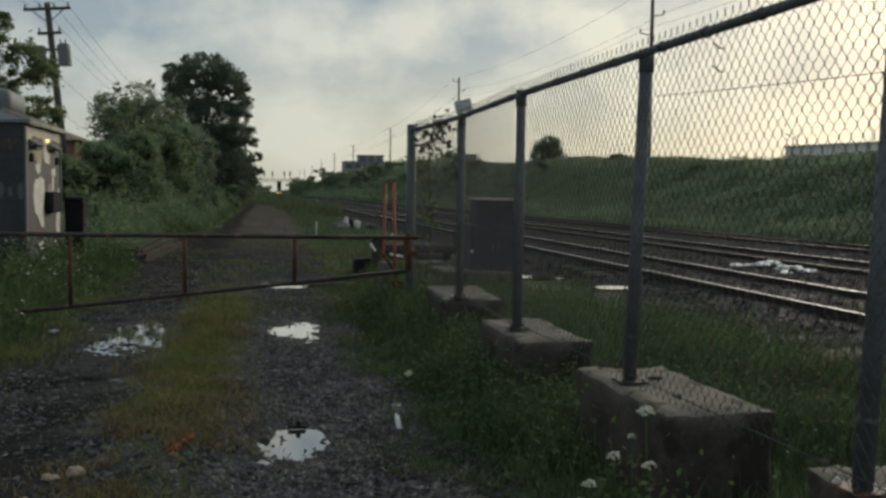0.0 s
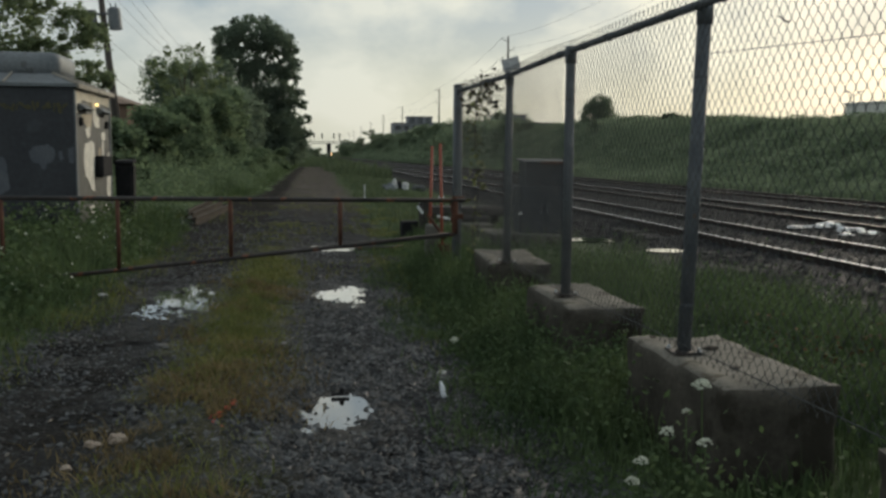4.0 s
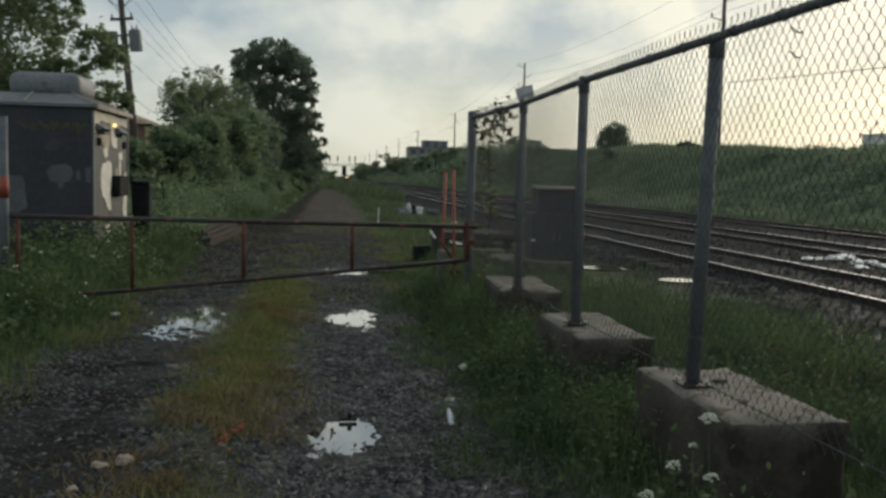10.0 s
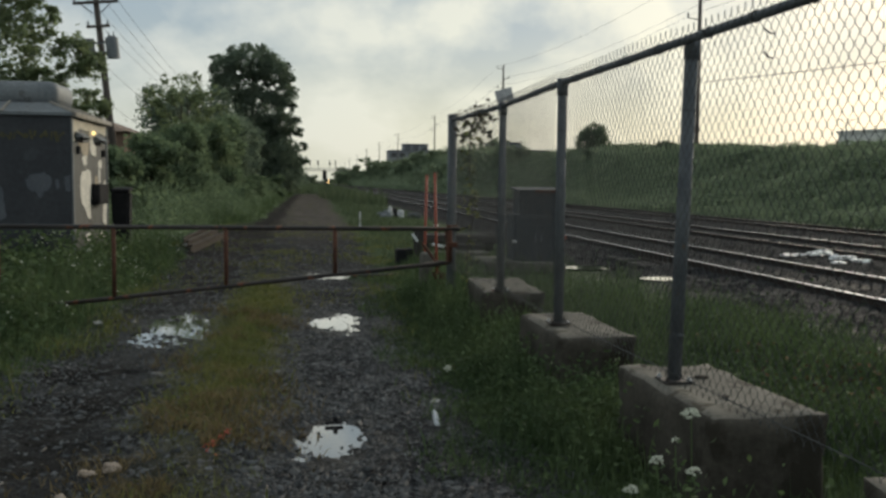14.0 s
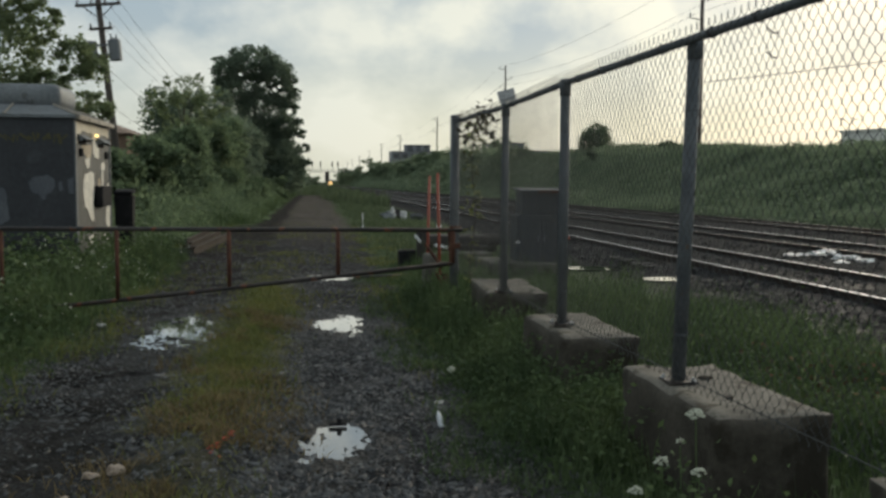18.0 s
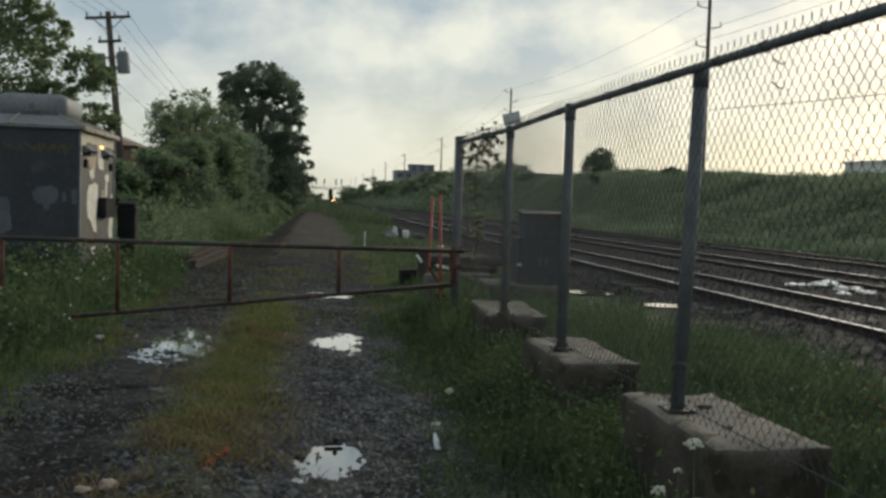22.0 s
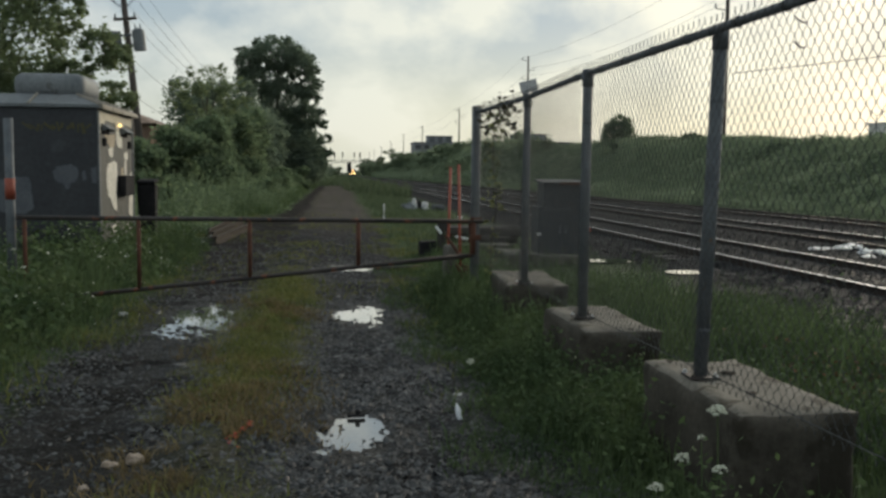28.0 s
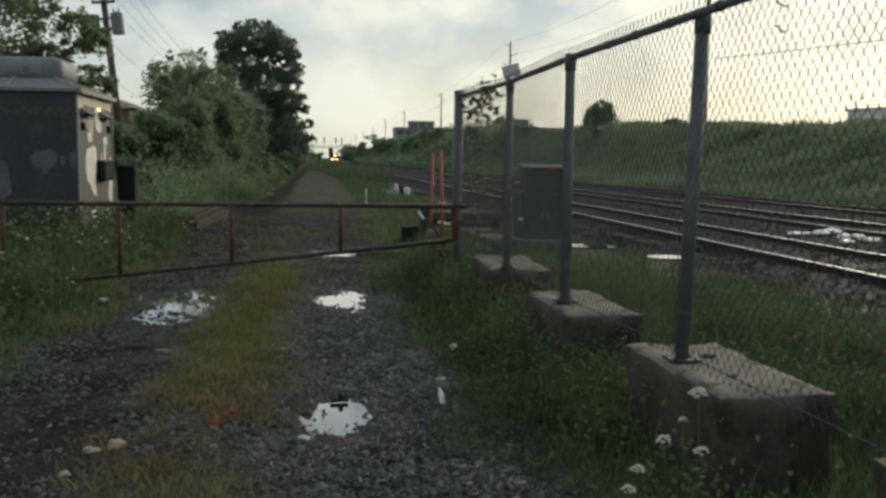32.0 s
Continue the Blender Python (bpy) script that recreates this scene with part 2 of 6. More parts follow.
PEACH = material("pale_pink_stone", (0.30, 0.24, 0.19), (0.42, 0.34, 0.27), 10, 0.8, bump=0.5)
PETAL = material("white_flower", (0.40, 0.42, 0.33), (0.58, 0.60, 0.49), 30, 0.8, bump=0.3)
CABLE = material("black_cable", (0.03, 0.03, 0.032), (0.06, 0.06, 0.06), 3, 0.7, bump=0)
BUILDING = material("far_grey_facade", (0.17, 0.18, 0.20), (0.23, 0.24, 0.26), 0.2, 0.85, bump=0)
BUILDING_PALE = material("pale_metal_facade", (0.60, 0.60, 0.57), (0.72, 0.72, 0.69), 0.3, 0.7, bump=0)
BRICKFAR = material("brown_brick_wall", (0.16, 0.10, 0.075), (0.25, 0.165, 0.12), 1.0, 0.9, bump=0.2)
BROWNROOF = material("brown_shingle_roof", (0.20, 0.14, 0.105), (0.29, 0.21, 0.16), 2.0, 0.9, bump=0.3)
DARKGLASS = material("dark_window_glass", (0.02, 0.024, 0.03), (0.035, 0.04, 0.045), 0.5, 0.12, bump=0)


# ---- mesh helpers ----
def part(name, bm, mat, parent=None, label="", smooth=False):
    me = bpy.data.meshes.new(name)
    bm.normal_update()
    bm.to_mesh(me)
    bm.free()
    for m in (mat if isinstance(mat, (list, tuple)) else [mat]):
        me.materials.append(m)
    if smooth:
        me.polygons.foreach_set("use_smooth", [True] * len(me.polygons))
    ob = new(name, me)
    ob.parent = parent
    if label:
        ob["label"] = label
    return ob


def thing(name, m, label, category, group="", kind=""):
    ob = new(name)
    ob.matrix_basis = m
    ob.empty_display_size = 0.2
    return tagged(ob, label, category, group, kind)


def box(bm, size, m=Matrix(), bevel=0.0, seg=1):
    geom = bmesh.ops.create_cube(bm, size=1.0, matrix=m @ Matrix.Diagonal((*size, 1)))
    if bevel:
        edges = list({e for v in geom["verts"] for e in v.link_edges})
        bmesh.ops.bevel(bm, geom=edges, offset=bevel, segments=seg, affect="EDGES", profile=0.6)
    return bm


def rod(bm, a, b, r0, r1=None, seg=10, caps=True):
    a, b = Vector(a), Vector(b)
    q = (b - a).to_track_quat("Z", "Y").to_matrix().to_4x4()
    bmesh.ops.create_cone(bm, cap_ends=caps, segments=seg, radius1=r0, radius2=r0 if r1 is None else r1, depth=(b - a).length,
                          matrix=Matrix.Translation((a + b) / 2) @ q)
    return bm


def fresh():
    return bmesh.new()


def rough_up(bm, amount, scale=3.0, seed=0.0):
    for v in bm.verts:
        v.co += noise.noise_vector(v.co * scale + Vector((seed, seed * 2, 0))) * amount
    return bm


def np_mesh(name, verts, faces, mats, parent=None, smooth=False, index=None):
    """A mesh from arrays; faces: an (n, k) array, or a list of such."""
    me = bpy.data.meshes.new(name)
    groups = faces if isinstance(faces, list) else [faces]
    loops = np.concatenate([f.ravel() for f in groups]).astype(np.int32)
    totals = np.concatenate([np.full(len(f), f.shape[1]) for f in groups]).astype(np.int32)
    starts = np.r_[0, np.cumsum(totals)[:-1]].astype(np.int32)
    me.vertices.add(len(verts))
    me.vertices.foreach_set("co", np.asarray(verts, np.float32).ravel())
    me.loops.add(len(loops))
    me.loops.foreach_set("vertex_index", loops)
    me.polygons.add(len(totals))
    me.polygons.foreach_set("loop_start", starts)
    me.polygons.foreach_set("loop_total", totals)
    for m in (mats if isinstance(mats, (list, tuple)) else [mats]):
        me.materials.append(m)
    if index is not None:
        me.polygons.foreach_set("material_index", np.asarray(index, np.int32))
    if smooth:
        me.polygons.foreach_set("use_smooth", np.ones(len(totals), bool))
    me.update(calc_edges=True)
    me.validate()
    ob = new(name, me)
    ob.parent = parent
    return ob


def unit(v):
    return v / np.maximum(np.linalg.norm(v, axis=-1, keepdims=True), 1e-9)


def leaves(name, P, size, mat, rng, parent=None, droop=0.0, slim=0.55):
    """Small folded leaves at the places P."""
    n = len(P)
    d = rng.normal(size=(n, 3))
    d[:, 2] = d[:, 2] * 0.6 - droop
    d = unit(d)
    s = unit(np.cross(d, rng.normal(size=(n, 3))))
    L = size * rng.uniform(0.6, 1.4, (n, 1))
    up = np.cross(d, s) * L * 0.12
    V = np.stack([P - d * L * 0.5, P + s * L * slim * 0.5 + up, P + d * L * 0.5, P - s * L * slim * 0.5 + up], 1)
    F = np.arange(4 * n).reshape(n, 4)
    return np_mesh(name, V.reshape(-1, 3), F, mat, parent)


def blades(name, base, height, width, mat, rng, parent=None, lean=0.35):
    """Grass blades of two pieces that bend over."""
    n = len(base)
    a = rng.uniform(0, 2 * np.pi, n)
    side = np.stack([np.cos(a), np.sin(a), 0 * a], 1)
    b = rng.uniform(0, 2 * np.pi, n)
    out = np.stack([np.cos(b), np.sin(b), 0 * b], 1) * (height * lean * rng.uniform(0.2, 1.6, n))[:, None]
    up = np.stack([0 * a, 0 * a, height], 1)
    w = (side * np.asarray(width).reshape(-1, 1)) * 0.5
    mid = base + up * 0.6 + out * 0.35
    tip = base + up * 0.95 + out
    V = np.stack([base - w, base + w, mid + w * 0.8, mid - w * 0.8, tip], 1).reshape(-1, 3)
    k = np.arange(n)[:, None] * 5
    return np_mesh(name, V, [k + np.array([[0, 1, 2, 3]]), k + np.array([[3, 2, 4]])], mat, parent)


def wavy(x, y, s, seed=0.0):
    """Cheap smooth noise for arrays, about -1 to 1."""
    return (np.sin(x * s * 1.3 + seed) * np.cos(y * s * 0.9 - seed * 1.7) + np.sin((x + y) * s * 2.1 + seed * 3.1) * 0.5
            + np.cos((x * 0.7 - y * 1.6) * s * 3.3 + seed) * 0.35 + np.sin((x * 2.2 + y * 0.4) * s * 5.1 - seed) * 0.2) / 1.6
# ---- ground, puddles, tracks ----
RAIL_TOP = 0.36
TRACKS = (6.27, 10.27, 14.69)
# puddles: x, y, half width, half length, water height
PUDDLES = [(0.11, 5.55, 0.20, 0.44, -0.030), (0.27, 10.30, 0.27, 0.62, -0.030), (-1.48, 10.05, 0.36, 0.95, -0.030),
           (0.32, 15.35, 0.38, 0.26, -0.030), (0.04, 15.95, 0.24, 0.15, -0.030)]
SIDE_PUDDLES = [(5.05, 15.70, 0.50, 0.34, 0.085), (5.27, 12.95, 0.29, 0.24, 0.175)]


def smooth(a, b, x):
    t = np.clip((x - a) / (b - a), 0, 1)
    return t * t * (3 - 2 * t)


def lane_rise(x, y):
    """The lane climbs a little past the gate, up to the level of the rails."""
    return 0.26 * smooth(16, 74, np.asarray(y, float)) * smooth(3.4, 2.0, np.asarray(x, float))


def ground_z(x, y):
    x, y = np.asarray(x, float), np.asarray(y, float)
    near = smooth(60, 25, np.abs(y)) * smooth(14, 8, np.abs(x))
    z = 0.018 * wavy(x, y, 1.1, 0.7) * near + 0.010 * wavy(x, y, 4.3, 2.1) * near
    rut = np.exp(-((x - 0.2) / 0.42) ** 2) + np.exp(-((x + 1.6) / 0.42) ** 2)
    z = z - 0.030 * rut * near + 0.030 * np.exp(-((x + 0.7) / 0.35) ** 2) * near
    z = z + 0.05 * smooth(1.0, 1.8, x) + 0.05 * smooth(-2.3, -3.2, x)
    z = z + 0.135 * smooth(4.4, 6.0, x) + 0.075 * smooth(5.6, 6.15, x) * smooth(17.2, 16.6, x) + lane_rise(x, y) + 0.009 * wavy(x, y, 9, 1) * smooth(4.5, 5.5, x) * smooth(16, 15, x)
    crest = 3.0 + 1.5 * smooth(35, 85, y) + 1.9 * smooth(90, 200, y)
    z = z + crest * smooth(16.8, 27.0, x) * (1 + 0.05 * wavy(x, y, 0.35, 3))
    for px, py, w, l, h in PUDDLES:
        u, v = (x - px) / w, (y - py) / l
        r = np.sqrt(u * u + v * v) * (1 + 0.10 * np.sin(3 * np.arctan2(v, u) + px * 9) + 0.07 * np.sin(5 * np.arctan2(v, u) + py))
        bed = h + 0.026 * (r - 1) + 0.006 * wavy(x, y, 3.0, px) + 0.010 * wavy(x, y, 6.0, py) + 0.006 * wavy(x, y, 15.0, px)
        k = smooth(2.3, 1.5, r)
        z = z * (1 - k) + bed * k
        z = np.where((r > 1.35) & (r < 2.6), np.maximum(z, h + 0.006 + 0.004 * wavy(x, y, 7.0, 1.0)), z)
    for px, py, w, l, h in SIDE_PUDDLES:
        k = smooth(4.5, 1.1, np.sqrt(((x - px) / w) ** 2 + ((y - py) / l) ** 2))
        z = z * (1 - k) + (h - 0.03) * k
    return z


def axis_points(spans):
    out = []
    for a, b, s in spans:
        out.append(np.arange(a, b, s))
    return np.unique(np.round(np.concatenate(out + [[spans[-1][1]]]), 4))


def ground_material():
    m = bpy.data.materials.new("track_side_ground")
    m.use_nodes = True
    nt = m.node_tree
    n, l = nt.nodes.new, nt.links.new
    bsdf = nt.nodes["Principled BSDF"]
    tc = n("ShaderNodeTexCoord")
    sep = n("ShaderNodeSeparateXYZ")
    l(tc.outputs["Object"], sep.inputs[0])

    def noi(s, d=5.0, r=0.6):
        t = n("ShaderNodeTexNoise")
        t.inputs["Scale"].default_value, t.inputs["Detail"].default_value, t.inputs["Roughness"].default_value = s, d, r
        l(tc.outputs["Object"], t.inputs["Vector"])
        return t.outputs["Fac"]

    def math_(op, a, b):
        t = n("ShaderNodeMath")
        t.operation = op
        for i, v in enumerate((a, b)):
            if isinstance(v, (int, float)):
                t.inputs[i].default_value = v
            else:
                l(v, t.inputs[i])
        return t.outputs[0]

    def rng_(v, a, b):
        r = n("ShaderNodeMapRange")
        r.interpolation_type = "SMOOTHSTEP"
        r.inputs["From Min"].default_value, r.inputs["From Max"].default_value = a, b
        l(v, r.inputs["Value"])
        return r.outputs[0]

    def mix(f, a, b, mode="MIX"):
        x = n("ShaderNodeMix")
        x.data_type, x.blend_type = "RGBA", mode
        for sock, v in ((x.inputs["Factor"], f), (x.inputs[6], a), (x.inputs[7], b)):
            if isinstance(v, (int, float)):
                sock.default_value = v
            elif isinstance(v, tuple):
                sock.default_value = (*v, 1)
            else:
                l(v, sock)
        return x.outputs[2]

    edge = math_("MULTIPLY", math_("SUBTRACT", noi(1.3), 0.5), 1.6)
    xw = math_("ADD", sep.outputs["X"], edge)
    cell = n("ShaderNodeTexVoronoi")
    cell.inputs["Scale"].default_value = 26.0
    l(tc.outputs["Object"], cell.inputs["Vector"])
    sepc = n("ShaderNodeSeparateColor")
    l(cell.outputs["Color"], sepc.inputs[0])
    stone = mix(sepc.outputs[0], (0.009, 0.010, 0.0115), (0.030, 0.032, 0.036))
    damp = mix(rng_(noi(0.9), 0.35, 0.65), (0.010, 0.010, 0.0105), (0.020, 0.0195, 0.0195))
    gravel = mix(0.55, stone, damp)
    far_gravel = mix(rng_(noi(0.5, 4), 0.3, 0.7), (0.058, 0.050, 0.046), (0.100, 0.086, 0.078))
    far_gravel = mix(rng_(noi(1.4, 6, 0.7), 0.48, 0.62), far_gravel, (0.060, 0.060, 0.030))
    far_gravel = mix(rng_(noi(4.0, 5, 0.7), 0.55, 0.62), far_gravel, (0.022, 0.022, 0.023))
    gravel = mix(rng_(sep.outputs["Y"], 20, 36), gravel, far_gravel)
    grass = mix(rng_(noi(2.5), 0.3, 0.7), (0.028, 0.050, 0.020), (0.066, 0.092, 0.038))
    straw = mix(rng_(noi(3.5), 0.3, 0.7), (0.050, 0.055, 0.022), (0.11, 0.098, 0.042))
    ballast = mix(sepc.outputs[1], (0.007, 0.0078, 0.0092), (0.019, 0.0205, 0.0230))
    bank = mix(rng_(noi(0.8), 0.3, 0.7), (0.030, 0.045, 0.018), (0.070, 0.085, 0.034))
    # wet dark mud round the puddles
    mud = None
    for px, py, w, ln, h in PUDDLES:
        v = n("ShaderNodeVectorMath")
        v.operation = "SUBTRACT"
        v.inputs[1].default_value = (px, py - ln * 0.3, 0)
        l(tc.outputs["Object"], v.inputs[0])
        s = n("ShaderNodeVectorMath")
        s.operation = "MULTIPLY"
        s.inputs[1].default_value = (1 / w, 1 / ln, 0)
        l(v.outputs[0], s.inputs[0])
        d = n("ShaderNodeVectorMath")
        d.operation = "LENGTH"
        l(s.outputs[0], d.inputs[0])
        near = rng_(math_("ADD", d.outputs["Value"], math_("MULTIPLY", math_("SUBTRACT", noi(6.0), 0.5), 2.0)), 2.6, 1.3)
        mud = near if mud is None else math_("MAXIMUM", mud, near)
    gravel = mix(math_("MULTIPLY", mud, 0.8), gravel, (0.022, 0.020, 0.018))
    gravel = mix(rng_(xw, -1.0, -1.5), gravel, mix(rng_(noi(2.2), 0.4, 0.6), (0.0065, 0.0062, 0.006), (0.013, 0.012, 0.011)))
    strip = math_("MULTIPLY", rng_(math_("ABSOLUTE", math_("ADD", xw, 0.7), 0.0), 0.55, 0.25), rng_(sep.outputs["Y"], 16, 10))
    strip = math_("MULTIPLY", strip, math_("ADD", math_("MULTIPLY", rng_(sep.outputs["Y"], 4.8, 6.6), 0.7), 0.3))
    col = mix(strip, gravel, straw)
    col = mix(rng_(xw, 0.95, 1.4), col, grass)
    widen = math_("MINIMUM", math_("MULTIPLY", math_("MAXIMUM", math_("SUBTRACT", sep.outputs["Y"], 10.0), 0.0), 0.06), 0.9)
    widen = math_("MULTIPLY", widen, rng_(sep.outputs["Y"], 36, 27))
    col = mix(rng_(math_("ADD", xw, widen), -2.15, -2.7), col, grass)
    narrow = math_("MULTIPLY", rng_(sep.outputs["Y"], 30, 46), -0.25)
    far_edge = rng_(math_("ADD", xw, narrow), -2.0, -2.45)
    col = mix(math_("MULTIPLY", far_edge, rng_(sep.outputs["Y"], 30, 36)), col, grass)
    col = mix(rng_(math_("ADD", sep.outputs["Y"], math_("MULTIPLY", edge, 8.0)), 98, 112), col, grass)
    col = mix(rng_(xw, 4.6, 5.4), col, ballast)
    col = mix(rng_(xw, 16.4, 17.4), col, bank)
    l(col, bsdf.inputs["Base Color"])
    wet = mix(rng_(noi(1.7), 0.42, 0.62), (0.55, 0.55, 0.55), (0.95, 0.95, 0.95))
    wet = mix(rng_(sep.outputs["Y"], 8, 22), wet, (1.0, 1.0, 1.0))
    wet = mix(math_("MULTIPLY", mud, 0.75), wet, (0.38, 0.38, 0.38))
    bsdf.inputs["Specular IOR Level"].default_value = 0.1
    l(wet, bsdf.inputs["Roughness"])
    b = n("ShaderNodeBump")
    b.inputs["Strength"].default_value, b.inputs["Distance"].default_value = 0.8, 0.02
    l(math_("ADD", cell.outputs["Distance"], noi(60, 3)), b.inputs["Height"])
    l(b.outputs[0], bsdf.inputs["Normal"])
    return m


def build_ground():
    xs = axis_points([(-3000, -300, 300), (-300, -40, 20), (-40, -8, 2), (-8, -3, 0.35), (-3, -2.1, 0.06), (-2.1, 0.85, 0.03), (0.85, 2.6, 0.06), (2.6, 7, 0.12), (7, 40, 0.6), (40, 300, 15), (300, 3000, 300)])
    ys = axis_points([(-600, -40, 40), (-40, 2, 1.5), (2, 4, 0.12), (4, 4.8, 0.06), (4.8, 6.5, 0.03), (6.5, 8.8, 0.06), (8.8, 11.5, 0.035), (11.5, 17, 0.06), (17, 40, 0.4), (40, 240, 3), (240, 900, 30), (900, 4000, 300)])
    X, Y = np.meshgrid(xs, ys)
    Z = ground_z(X, Y)
    V = np.stack([X, Y, Z], -1).reshape(-1, 3)
    i = np.arange(len(ys) - 1)[:, None] * len(xs) + np.arange(len(xs) - 1)[None]
    F = np.stack([i, i + 1, i + 1 + len(xs), i + len(xs)], -1).reshape(-1, 4)
    g = np_mesh("ground", V, F, ground_material(), smooth=True)
    tagged(g, "dark gravel lane with weedy verges beside a railway", "ground", kind="structure")


build_ground()

WATER = bpy.data.materials.new("still_puddle_water")
WATER.use_nodes = True
_b = WATER.node_tree.nodes["Principled BSDF"]
_b.inputs["Base Color"].default_value = (0.03, 0.03, 0.028, 1)
_b.inputs["Roughness"].default_value = 0.03
_b.inputs["IOR"].default_value = 1.33
_b.inputs["Specular IOR Level"].default_value = 1.0
_b.inputs["Coat Weight"].default_value = 1.0
_b.inputs["Coat Roughness"].default_value = 0.02
_b.inputs["Coat IOR"].default_value = 2.3


def water(x, y, w, l, z, label):
    bm = fresh()
    bmesh.ops.create_circle(bm, cap_ends=True, segments=40, radius=1.0)
    for v in bm.verts:
        v.co = (v.co.x * w * 1.75, v.co.y * l * 1.75, 0)
    ob = part("puddle", bm, WATER)
    ob.location = (x, y, z)
    tagged(ob, label, "puddle", "puddles in the lane", "structure")


for px, py, w, l, h in PUDDLES:
    water(px, py, w, l, h, "shallow rain puddle in a wheel rut of the gravel lane")
for px, py, w, l, h in SIDE_PUDDLES:
    water(px, py, w * 0.62, l * 0.62, h, "narrow strip of rain water beside the ballast")


def bend(y):
    """Sideways sweep of the tracks far away."""
    return float(np.interp(y, (380, 420, 580, 740, 905, 1070, 1400), (0, 0.4, 2.9, 5.4, 7.9, 7.5, 6.0)))


DULL = dict(zip(TRACKS, ((0, 0), (1, 0), (1, 1))))


def build_track(x0, label):
    tr = thing("railway_track", pose(x0, 0, 0), label, "railway track", "railway tracks", "structure")
    ys = [-40, 0, 20, 60, 150, 380, 420, 580, 740, 905, 1070, 1400]
    prof = [(-0.07, 0.0), (0.07, 0.0), (0.07, 0.014), (0.012, 0.035), (0.012, 0.125), (0.036, 0.135), (0.036, 0.160), (0.012, 0.165), (-0.008, 0.165), (-0.024, 0.162), (-0.036, 0.152), (-0.012, 0.125), (-0.012, 0.035), (-0.07, 0.014)]
    for rx, dull in zip((0.0, 1.507), DULL[x0]):
        bm = fresh()
        rings = [[bm.verts.new((rx + px + bend(y), y, RAIL_TOP - 0.165 + pz)) for px, pz in prof] for y in ys]
        for a, b in zip(rings, rings[1:]):
            for k in range(len(prof)):
                f = bm.faces.new((a[k], a[(k + 1) % len(prof)], b[(k + 1) % len(prof)], b[k]))
                f.material_index = 1 if 7 <= k <= 8 else 0
        part("rail", bm, [RAIL_SIDE, RAIL_DULL if dull else RAIL_HEAD], tr, "rusted rail with a dull worn head" if dull else "rusted rail with a polished head")
    bm = fresh()
    box(bm, (2.6, 0.23, 0.18), bevel=0.015)
    first = part("sleeper", bm, SLEEPER, tr)
    first.location = (0.75, 0.0, RAIL_TOP - 0.255)
    rng = random.Random(int(x0 * 10))
    for k in range(1, 75):
        o = first.copy()
        scene.collection.objects.link(o)
        o.location = (0.75 + rng.uniform(-0.04, 0.04), k * 0.6 + rng.uniform(-0.03, 0.03), RAIL_TOP - 0.255 + rng.uniform(-0.01, 0.008))
        o.rotation_euler = (0, 0, rng.uniform(-0.02, 0.02))
    bm = fresh()
    for k in range(75, 330):
        box(bm, (2.6, 0.23, 0.18), Matrix.Translation((0.75, k * 0.6, RAIL_TOP - 0.26)))
    tagged(part("distant_sleepers", bm, SLEEPER, tr), kind="stuff")


for x0, which in zip(TRACKS, ("near", "middle", "far")):
    build_track(x0, which + " railway track with polished rails on dark ballast")
# ---- fence on concrete blocks ----
POSTS = [(1.69, 10.8), (1.85, 8.62), (1.86, 6.55), (1.945, 4.54), (2.03, 2.65), (2.1, 0.6), (2.18, -1.45)]
RAIL_Z = 2.365


